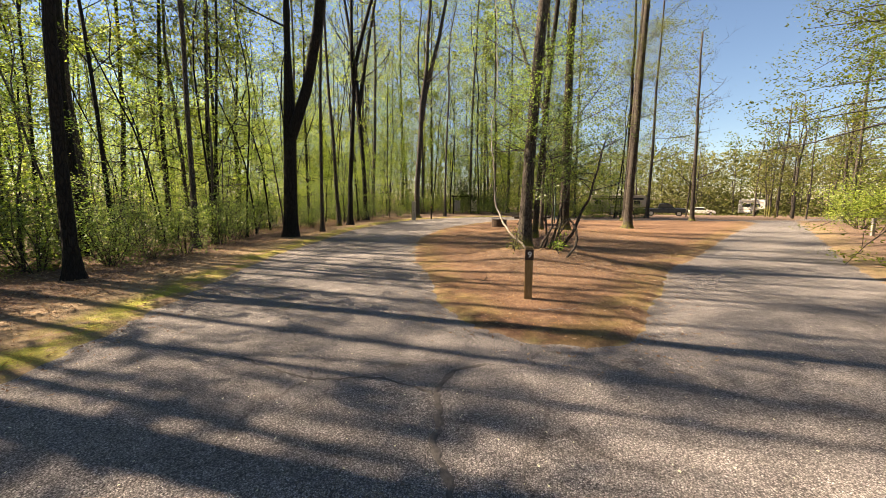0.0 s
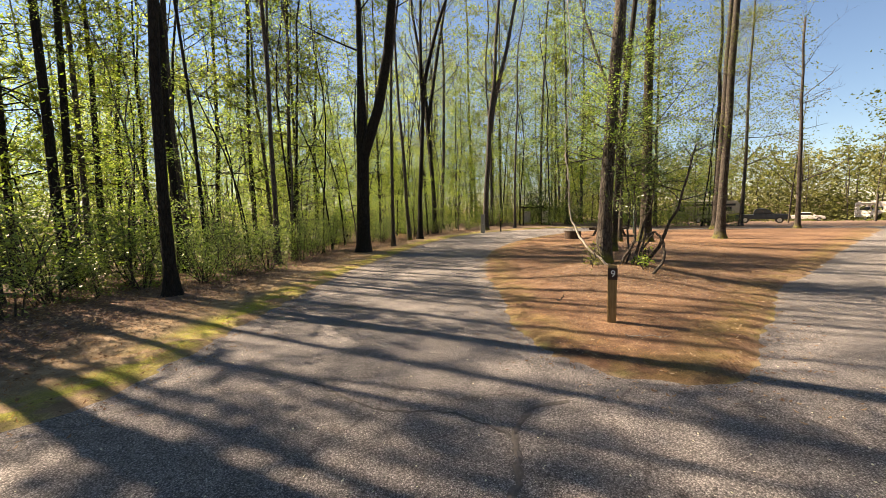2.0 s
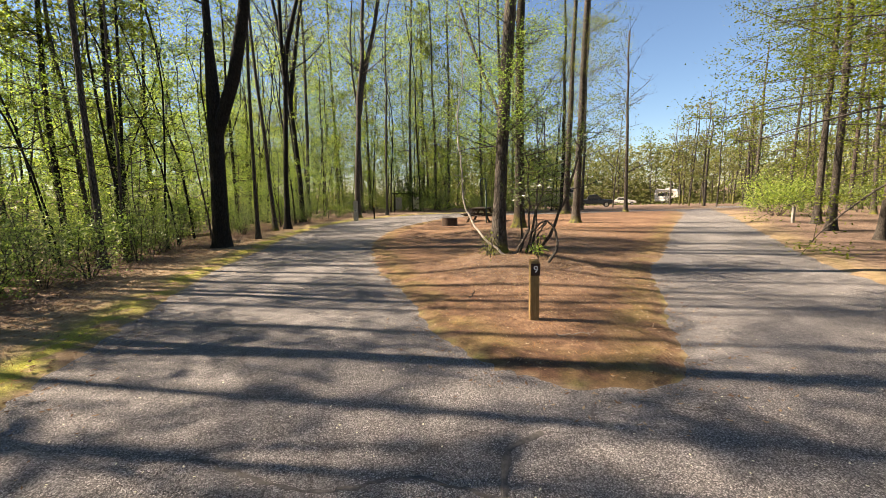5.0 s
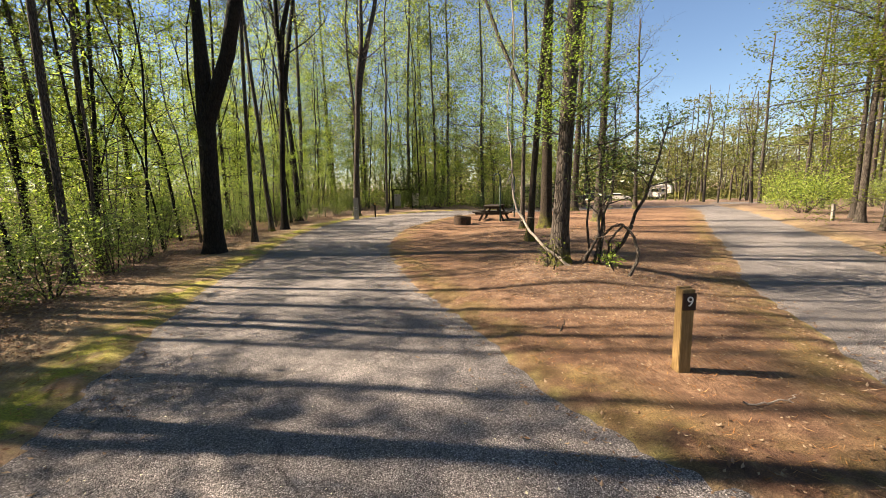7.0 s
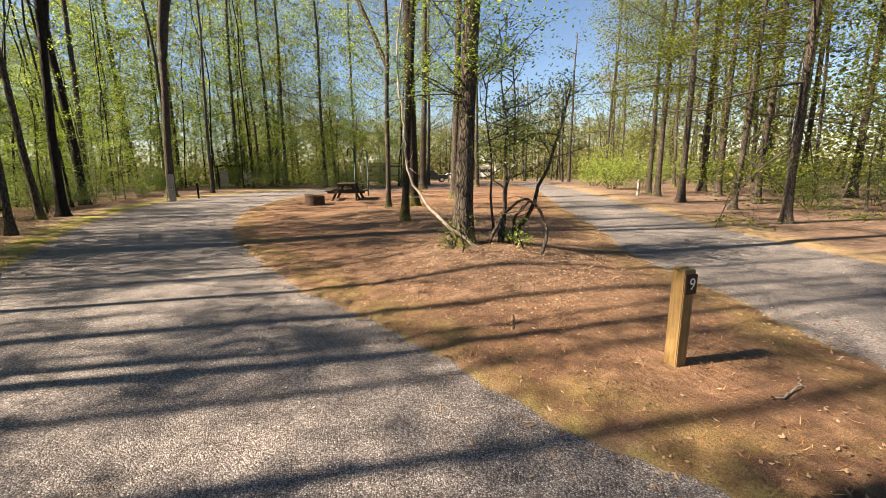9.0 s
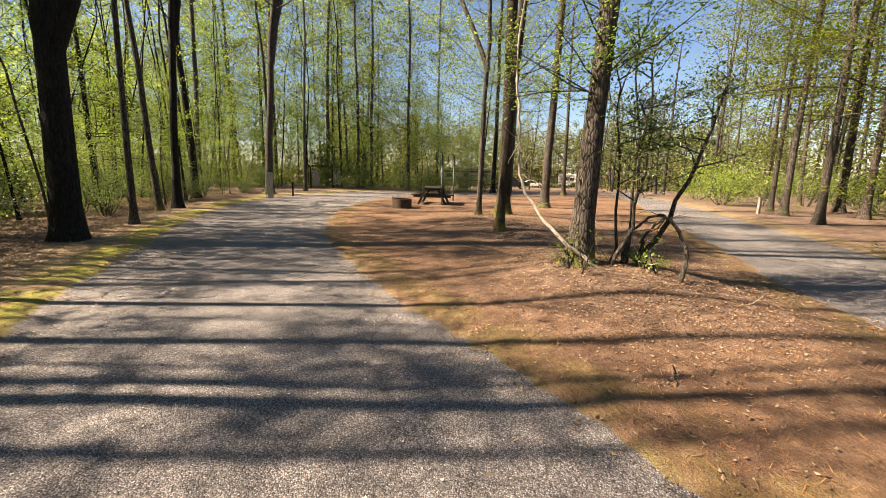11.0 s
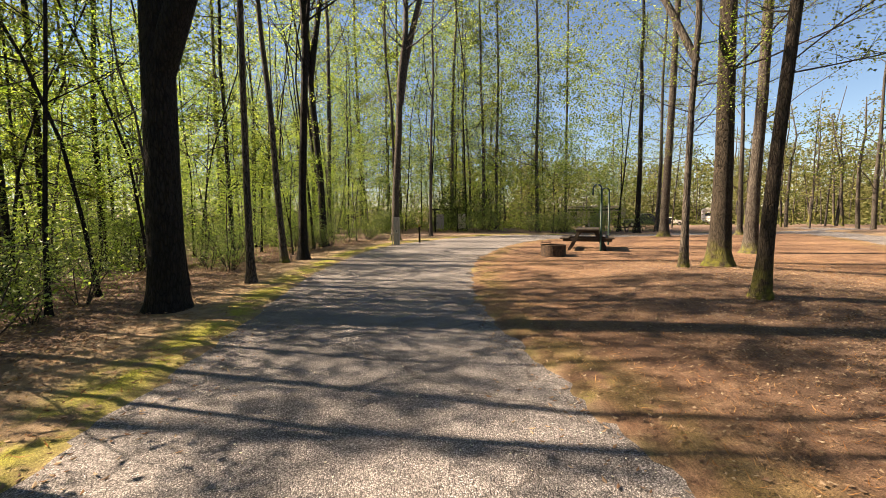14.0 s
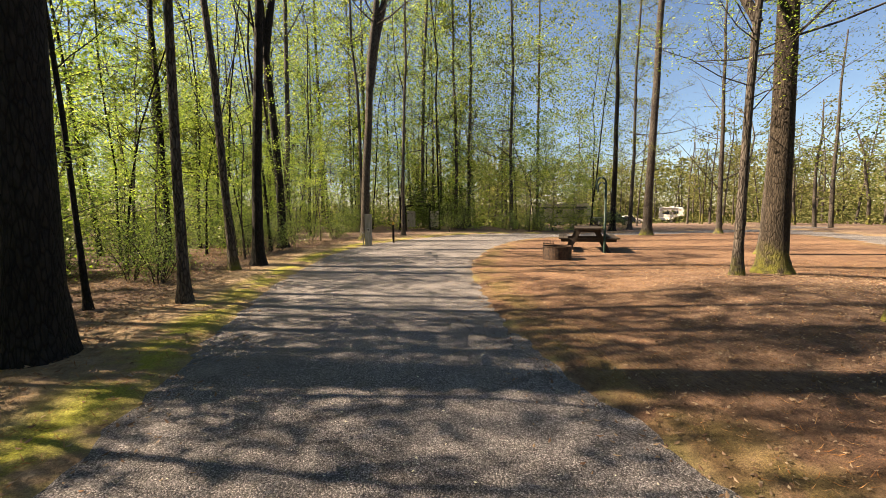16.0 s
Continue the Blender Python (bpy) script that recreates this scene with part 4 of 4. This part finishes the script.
WOOD_POST = grainy("treated_post_wood", (0.15, 0.095, 0.038), (0.28, 0.19, 0.082), 9, 0.8, (6, 6, 0.5), 0.4)
WOOD_GREY = grainy("weathered_grey_wood", (0.2, 0.19, 0.17), (0.4, 0.38, 0.35), 8, 0.85, (6, 6, 0.4), 0.5)
WOOD_TABLE = grainy("dark_table_wood", (0.022, 0.017, 0.013), (0.065, 0.052, 0.04), 9, 0.8, (0.6, 6, 6), 0.5)
STEEL_RUST = grainy("rusty_steel", (0.025, 0.02, 0.018), (0.1, 0.065, 0.045), 16, 0.7, (1, 1, 1), 0.4, metal=0.3)
GREEN_PAINT = grainy("green_painted_steel", (0.009, 0.024, 0.019), (0.022, 0.05, 0.04), 20, 0.5, (1, 1, 1), 0.2)
SIGN_BROWN = grainy("brown_sign", (0.03, 0.015, 0.01), (0.05, 0.028, 0.018), 30, 0.6)
WHITE_INK = grainy("white_ink", (0.65, 0.63, 0.58), (0.8, 0.78, 0.73), 40, 0.6)
WHITE_SHELL = grainy("white_shell", (0.62, 0.6, 0.56), (0.78, 0.76, 0.72), 2, 0.4, (1, 1, 1), 0.1)
BEIGE_SHELL = grainy("beige_shell", (0.38, 0.34, 0.28), (0.5, 0.46, 0.4), 2, 0.45, (1, 1, 1), 0.1)
DARK_SHELL = grainy("dark_blue_paint", (0.012, 0.016, 0.022), (0.03, 0.037, 0.05), 3, 0.3, (1, 1, 1), 0.05)
RUBBER = grainy("rubber", (0.012, 0.012, 0.012), (0.03, 0.03, 0.03), 20, 0.85)
RIM = grainy("grey_metal", (0.3, 0.3, 0.3), (0.5, 0.5, 0.5), 10, 0.4, metal=0.8)
DARK_GLASS, _, _b = mat("dark_glass", 0.08)
_b.inputs["Base Color"].default_value = (0.02, 0.025, 0.03, 1)
_b.inputs["Specular IOR Level"].default_value = 0.6


def number_post():
    root = tagged(new("marker_post"), "square wooden campsite post with a brown number plate", "post")
    bm = box(0.11, 0.11, 0.8, (0, 0, 0.36), 0.006)
    part("post", bm, WOOD_POST, root)
    part("cap", box(0.114, 0.05, 0.012, (0, 0.025, 0.764), 0.003), WOOD_POST, root)
    plate = part("plate", box(0.118, 0.012, 0.15, (0.002, -0.063, 0.655), 0.004), SIGN_BROWN, root, "dark brown number plate")
    txt = bpy.data.curves.new("nine", "FONT")
    txt.body, txt.size, txt.align_x, txt.align_y, txt.extrude = "9", 0.125, "CENTER", "CENTER", 0.001
    tmp = new("tmp", txt)
    me = bpy.data.meshes.new_from_object(tmp.evaluated_get(bpy.context.evaluated_depsgraph_get()))
    bpy.data.objects.remove(tmp)
    me.materials.clear()
    nine = part("number", me, WHITE_INK, plate, "white numeral nine")
    nine.matrix_local = pose(0.006, -0.0715, 0.655, 90, 0, 0)
    root.location = (2.175, 4.23, gz(2.175, 4.23) - 0.01)
    return root


number_post()


def fire_ring():
    root = tagged(new("fire_ring"), "dark rusty steel campfire ring with a raised grate", "fire ring")
    g = Geo()
    n, r, h = 28, 0.37, 0.34
    rings = []
    for rr, z in ((r, -0.03), (r, h), (r - 0.012, h), (r - 0.012, -0.03)):
        rings.append([(rr * math.cos(2 * math.pi * i / n), rr * math.sin(2 * math.pi * i / n), z) for i in range(n)])
    g.v.append(np.array(rings).reshape(-1, 3))
    for k in range(3):
        g.f += [(k * n + i, k * n + (i + 1) % n, (k + 1) * n + (i + 1) % n, (k + 1) * n + i) for i in range(n)]
    part("wall", g.mesh("wall"), STEEL_RUST, root)
    a = np.linspace(0, 2 * math.pi, 29)
    part("rim", bent(np.stack([r * np.cos(a), r * np.sin(a), np.full(29, h)], 1), 0.011, 6), STEEL_RUST, root)
    grate = part("grate", bent([(-0.36, 0.05, h), (-0.36, 0.05, h + 0.06), (-0.02, 0.25, h + 0.06), (-0.02, 0.25, h)], 0.01, 6), STEEL_RUST, root, "raised cooking grate")
    for i in range(8):
        f = i / 7
        x, y = -0.36 + 0.34 * f, 0.05 + 0.2 * f
        part("bar", bent([(x, y, h + 0.05), (x + 0.01, y + 0.03, h + 0.12)], 0.007, 5), STEEL_RUST, grate)
    part("ash", cyl(r - 0.02, 0.05, (0, 0, 0.03), 24), grainy("ash", (0.06, 0.055, 0.05), (0.2, 0.19, 0.18), 12), root, "grey ash bed")
    return root


ring = fire_ring()
ring.location = (1.1, 19.1, gz(1.1, 19.1))


def picnic_table():
    root = tagged(new("picnic_table"), "dark weathered wooden picnic table with attached benches", "picnic table", "picnic tables")
    L = 1.85
    for i in range(5):
        part("board", box(L, 0.142, 0.04, (0, -0.3 + 0.15 * i, 0.72), 0.006), WOOD_TABLE, root)
    for s in (-1, 1):
        for k in (0, 1):
            part("bench_board", box(L, 0.13, 0.04, (0, s * (0.66 + 0.14 * k), 0.43), 0.006), WOOD_TABLE, root)
        x = s * 0.62
        part("cross_beam", box(0.045, 1.6, 0.1, (x, 0, 0.36), 0.005), WOOD_TABLE, root)
        part("top_beam", box(0.045, 0.74, 0.09, (x, 0, 0.655), 0.005), WOOD_TABLE, root)
        for q in (-1, 1):
            part("leg", box(0.045, 0.1, 0.85, (x + s * 0.05, q * 0.42, 0.335), 0.005, Matrix.Rotation(q * radians(27), 4, "X")), WOOD_TABLE, root)
    return root


table = picnic_table()
table.matrix_basis = pose(2.78, 21.35, gz(2.78, 21.35) - 0.005, 0, 0, 72)
copy_thing(table, pose(12.6, 43.1, gz(12.6, 43.1), 0, 0, 12))


def hook_pole():
    root = tagged(new("lantern_pole"), "dark green steel lantern pole with a curved hook", "lantern pole", "lantern poles")
    part("pole", bent([(0, 0, -0.1), (0, 0, 2.06)], 0.034, 10), GREEN_PAINT, root)
    a = np.linspace(0, math.pi, 11)
    arc = [(-0.14 + 0.14 * math.cos(t), 0, 2.06 + 0.15 * math.sin(t)) for t in a] + [(-0.28, 0, 1.98), (-0.28, 0, 1.86)]
    part("hook", bent(arc, 0.03, 8), GREEN_PAINT, root)
    part("collar", cyl(0.042, 0.05, (0, 0, 0.72), 12), GREEN_PAINT, root)
    part("clip", bent([(0.03, 0, 0.6), (0.06, 0, 0.56), (0.03, 0, 0.5)], 0.006, 5), STEEL_RUST, root)
    return root


pole = hook_pole()
pole.location = (2.94, 20.42, gz(2.94, 20.42))
copy_thing(pole, pose(4.05, 22.96, gz(4.05, 22.96)))


def pedestal():
    root = tagged(new("utility_post"), "weathered grey wooden utility hookup post", "utility post")
    part("board", box(0.25, 0.1, 1.3, (0, 0, 0.57), 0.008), WOOD_GREY, root)
    part("outlet_box", box(0.12, 0.05, 0.16, (0.02, -0.072, 0.62), 0.006), RIM, root, "small metal outlet box")
    part("cover", box(0.05, 0.02, 0.06, (0.02, -0.105, 0.64), 0.004), RUBBER, root)
    part("tap", bent([(-0.2, 0, -0.05), (-0.2, 0, 0.5), (-0.22, -0.06, 0.52), (-0.23, -0.08, 0.46)], 0.018, 7), RIM, root, "standpipe tap")
    return root


ped = pedestal()
ped.matrix_basis = pose(-4.45, 24.15, gz(-4.45, 24.15), 0, 0, -8)
short = tagged(new("short_post"), "short dark wooden post with a yellow top", "post")
part("stake", box(0.08, 0.08, 0.85, (0, 0, 0.4), 0.005), BARK_BACKLIT, short)
part("tip", box(0.084, 0.084, 0.1, (0, 0, 0.83), 0.006), grainy("yellow_paint", (0.4, 0.26, 0.05), (0.55, 0.36, 0.08), 12), short, "faded yellow painted tip")
short.location = (-3.62, 25.55, gz(-3.62, 25.55))
stub = tagged(new("road_marker"), "small pale marker post beside the far road", "post")
part("stake", box(0.1, 0.1, 0.7, (0, 0, 0.3), 0.006), WOOD_GREY, stub)
part("top", box(0.11, 0.11, 0.03, (0, 0, 0.66), 0.004), WOOD_GREY, stub)
stub.location = (15.6, 17.2, gz(15.6, 17.2))


def shed():
    """A dim shelter behind the trees at the bend."""
    root = tagged(new("info_board"), "pale notice board on dark posts among the trees", "notice board")
    for x in (-0.75, 0.75):
        part("post", box(0.1, 0.1, 1.9, (x, 0, 0.9), 0.006), BARK_BACKLIT, root)
        part("panel", box(0.5, 0.04, 0.95, (x * 0.95 + 0.3, -0.08, 0.95), 0.005), BEIGE_SHELL if x > 0 else WOOD_GREY, root)
    part("rail", box(1.9, 0.06, 0.1, (0, 0.02, 1.75), 0.005), BARK_BACKLIT, root)
    return root


board = shed()
board.matrix_basis = pose(-2.7, 34.2, gz(-2.7, 34.2) - 0.25, 0, 0, 6)


# ---- the undergrowth round the island tree ----
def clump():
    rng = np.random.default_rng(61)
    root = tagged(new("shrub"), "leaning many-stemmed shrub with arching woody vines and evergreen leaves", "shrub")
    crown, at = Geo(), []
    stems = [((2.52, 7.85), (2.72, 7.7, 2.4), 0.03), ((2.92, 7.92), (3.75, 7.6, 2.7), 0.04), ((2.6, 7.95), (2.5, 8.1, 3.0), 0.024), ((2.7, 7.9), (3.2, 8.3, 3.4), 0.028), ((2.85, 7.95), (3.0, 8.5, 3.7), 0.026)]
    for (x, y), end, r in stems:
        g = Geo()
        z = gz(x, y) - 0.06
        t = np.linspace(0, 1, 10)[:, None]
        a, b = np.array([x, y, z]), np.array(end)
        pts = a + (b - a) * t + np.array([0.12, 0.0, -0.15]) * np.sin(math.pi * t) + 0.025 * rng.standard_normal((10, 3))
        g.tube(pts, r * np.linspace(1, 0.35, 10), 8, 0.04, rng)
        branches(rng, g, pts, r * np.linspace(1, 0.35, 10), dict(limbs=9, low=0.45, reach=1.3, up=0.35, twigs=5, bend=0.2), at, 4)
        part("stem", g.mesh("stem", True), BARK_THIN, root)
    crown.leaves(scatter(rng, at, 4200, 0.13, 0.6), 0.055, rng, 0.5)
    part("foliage", crown.mesh("foliage"), LEAF_DARK, root, "glossy evergreen leaves")
    return root


clump()


def vine(name, label, pts, r, material, twigs=0, seed=5, category="branch"):
    """A woody limb along plan points, with its own small twigs."""
    rng = np.random.default_rng(seed)
    p = [Vector(q) for q in pts]
    out = []
    for i in range(len(p) - 1):
        p0, p1, p2, p3 = p[max(i - 1, 0)], p[i], p[i + 1], p[min(i + 2, len(p) - 1)]
        for k in range(6):
            t = k / 6
            out.append(0.5 * (2 * p1 + (p2 - p0) * t + (2 * p0 - 5 * p1 + 4 * p2 - p3) * t * t + (3 * p1 - p0 - 3 * p2 + p3) * t ** 3))
    out.append(p[-1])
    line = np.array([tuple(v) for v in out]) + 0.012 * rng.standard_normal((len(out), 3))
    g = Geo()
    g.tube(line, r * np.linspace(1, 0.35, len(line)), 8, 0.05, rng)
    root = tagged(new(name), label, category)
    part("limb", g.mesh("limb", True), material, root)
    for _ in range(twigs):
        g = Geo()
        tp, tr = limb(rng, on_path(line, rng.uniform(0.3, 1)), rng.uniform(0, 6.3), rng.uniform(-0.7, 0.6), rng.uniform(0.2, 0.55), 0.006, 0, 0.3, 5)
        g.tube(tp, tr, 4)
        part("twig", g.mesh("twig", True), material, root)
    return root


vine("bent_sapling", "pale bent sapling leaning out low and then growing upright", [(2.5, 7.55, 0.1), (2.15, 7.78, 0.42), (1.82, 7.99, 0.7), (1.46, 8.45, 1.36), (1.42, 8.55, 2.1), (1.34, 8.55, 3.1), (1.44, 8.6, 4.2), (1.36, 8.7, 6.2)], 0.029, DEAD, 14, 5, "sapling")
vine("arched_vine", "arching brown woody vine rooted in leaf litter", [(2.7, 7.0, 0.08), (3.0, 7.15, 0.2), (3.24, 7.35, 0.55), (3.15, 7.66, 0.98), (2.95, 7.85, 0.9), (2.8, 7.95, 0.6), (2.72, 7.9, 0.2)], 0.032, BARK_THIN, 9, 6, "vine")
vine("arched_vine", "thin looping brown woody vine", [(3.0, 7.9, 0.2), (2.95, 7.8, 0.7), (3.08, 7.6, 0.98), (2.9, 7.5, 0.86), (2.7, 7.8, 0.8)], 0.022, BARK_THIN, 6, 7, "vine")
vine("fallen_stick", "thin grey fallen stick on the ground", [(3.0, 6.95, 0.1), (3.35, 6.85, 0.08), (3.75, 6.7, 0.05)], 0.014, DEAD, 2, 8, "stick")
vine("fallen_stick", "thin curved twig lying on the tarmac", [(-0.23, -0.43, 0.012), (-0.15, -0.62, 0.02), (-0.02, -0.85, 0.014), (0.23, -1.05, 0.012)], 0.009, BARK_THIN, 1, 9, "stick")
vine("fallen_stick", "short broken stick on bare clay", [(1.4, 5.3, 0.03), (1.47, 5.4, 0.07), (1.5, 5.47, 0.1)], 0.013, BARK_THIN, 1, 10, "stick")
vine("fallen_stick", "pale dry stick on pine straw", [(2.3, 3.6, 0.045), (2.6, 3.62, 0.05), (2.78, 3.72, 0.05)], 0.008, DEAD, 1, 12, "stick")


# ---- vehicles and caravans on the far campsites ----
def wheel(parent, x, y, r, w=0.22):
    tyre = part("wheel", cyl(r, w, (x, y, r), 20, turn=Matrix.Rotation(radians(90), 4, "X")), RUBBER, parent)
    part("rim", cyl(r * 0.6, w + 0.02, (x, y, r), 14, turn=Matrix.Rotation(radians(90), 4, "X")), RIM, tyre)


def prism(profile, width, bevel=0.03):
    """A body: a side outline drawn out across the width."""
    bm = bmesh.new()
    a = [bm.verts.new((x, -width / 2, z)) for x, z in profile]
    b = [bm.verts.new((x, width / 2, z)) for x, z in profile]
    n = len(profile)
    bm.faces.new(a)
    bm.faces.new(b[::-1])
    for i in range(n):
        bm.faces.new((a[(i + 1) % n], a[i], b[i], b[(i + 1) % n]))
    bmesh.ops.recalc_face_normals(bm, faces=bm.faces[:])
    bmesh.ops.bevel(bm, geom=bm.edges[:], offset=bevel, segments=2, affect="EDGES")
    return bm


def pickup():
    root = tagged(new("pickup_truck"), "dark blue-grey pickup truck parked on the far campsite", "truck")
    part("body", prism([(-2.8, 0.5), (-2.85, 1.05), (-0.9, 1.1), (-0.75, 1.12), (0.95, 1.15), (2.55, 1.1), (2.8, 0.95), (2.82, 0.5)], 1.9, 0.06), DARK_SHELL, root)
    part("cab", prism([(-0.95, 1.1), (-0.75, 1.78), (0.1, 1.86), (0.5, 1.8), (1.25, 1.14)], 1.7, 0.06), DARK_SHELL, root)
    for s in (-1, 1):
        part("window", prism([(-0.72, 1.22), (-0.6, 1.68), (0.05, 1.76), (0.05, 1.22)], 0.02, 0.004), DARK_GLASS, root).location = (0, s * 0.86, 0)
        part("window", prism([(0.12, 1.22), (0.12, 1.75), (0.42, 1.7), (0.98, 1.22)], 0.02, 0.004), DARK_GLASS, root).location = (0, s * 0.86, 0)
        part("headlight", box(0.05, 0.3, 0.16, (2.8, s * 0.7, 0.9), 0.01), WHITE_SHELL, root)
        for x in (-1.75, 1.75):
            wheel(root, x, s * 0.84, 0.4)
    part("bumper", box(0.14, 1.86, 0.18, (2.86, 0, 0.56), 0.03), RIM, root)
    return root


truck = pickup()
truck.matrix_basis = pose(22.6, 63.3, gz(22.6, 63.3), 0, 0, -16)


def caravan(label, length, shell, stripe):
    root = tagged(new("caravan"), label, "caravan")
    h = length / 2
    part("body", prism([(-h, 0.55), (-h, 2.9), (-h + 0.3, 3.1), (h - 0.4, 3.1), (h, 2.6), (h, 1.4), (h - 1.6, 1.2), (h - 1.9, 0.55)], 2.4, 0.06), shell, root)
    for s in (-1, 1):
        y = s * 1.205
        part("stripe", box(length * 0.9, 0.012, 0.3, (-0.1, y, 2.55), 0.004), stripe, root, "dark painted stripe")
        part("stripe", box(length * 0.72, 0.012, 0.16, (-0.5, y, 1.2), 0.004), stripe, root)
        for x in (-h + 1.1, -0.3, h - 1.4):
            part("window", box(0.9, 0.03, 0.6, (x, y, 2.0), 0.01), DARK_GLASS, root)
        door = part("door", box(0.65, 0.03, 1.75, (-h + 2.2, y, 1.6), 0.01), shell, root)
        part("handle", box(0.03, 0.03, 0.12, (-h + 2.45, y + s * 0.02, 1.5), 0.004), RIM, door)
        for x in (-0.8, 0.1):
            wheel(root, x, s * 1.0, 0.36)
    part("awning", cyl(0.07, length * 0.6, (-0.4, -1.28, 2.95), 10, turn=Matrix.Rotation(radians(90), 4, "Y")), stripe, root)
    part("air_conditioner", box(0.8, 0.7, 0.25, (0, 0, 3.2), 0.05), WHITE_SHELL, root)
    return root


rv = caravan("large beige and white caravan with dark stripes behind trees", 8.0, BEIGE_SHELL, DARK_SHELL)
rv.matrix_basis = pose(17.2, 68.0, gz(17.2, 68.0), 0, 0, -8)
rv2 = caravan("white caravan parked on a distant campsite", 4.4, WHITE_SHELL, BEIGE_SHELL)
rv2.matrix_basis = pose(47.4, 91, gz(47.4, 91), 0, 0, -35)


def saloon():
    root = tagged(new("car"), "white car parked beside the far road", "car")
    part("body", prism([(-2.25, 0.35), (-2.25, 0.85), (-1.4, 0.98), (1.1, 0.98), (2.1, 0.8), (2.25, 0.4)], 1.75, 0.06), WHITE_SHELL, root)
    part("cabin", prism([(-1.7, 0.96), (-1.1, 1.42), (0.3, 1.45), (1.05, 0.98)], 1.5, 0.05), WHITE_SHELL, root)
    for s in (-1, 1):
        part("window", prism([(-1.35, 1.02), (-1.0, 1.36), (0.25, 1.38), (0.8, 1.02)], 0.02, 0.004), DARK_GLASS, root).location = (0, s * 0.755, 0)
        for x in (-1.4, 1.4):
            wheel(root, x, s * 0.78, 0.32, 0.2)
    return root


car = saloon()
car.matrix_basis = pose(35.5, 84.0, gz(35.5, 84.0), 0, 0, -20)
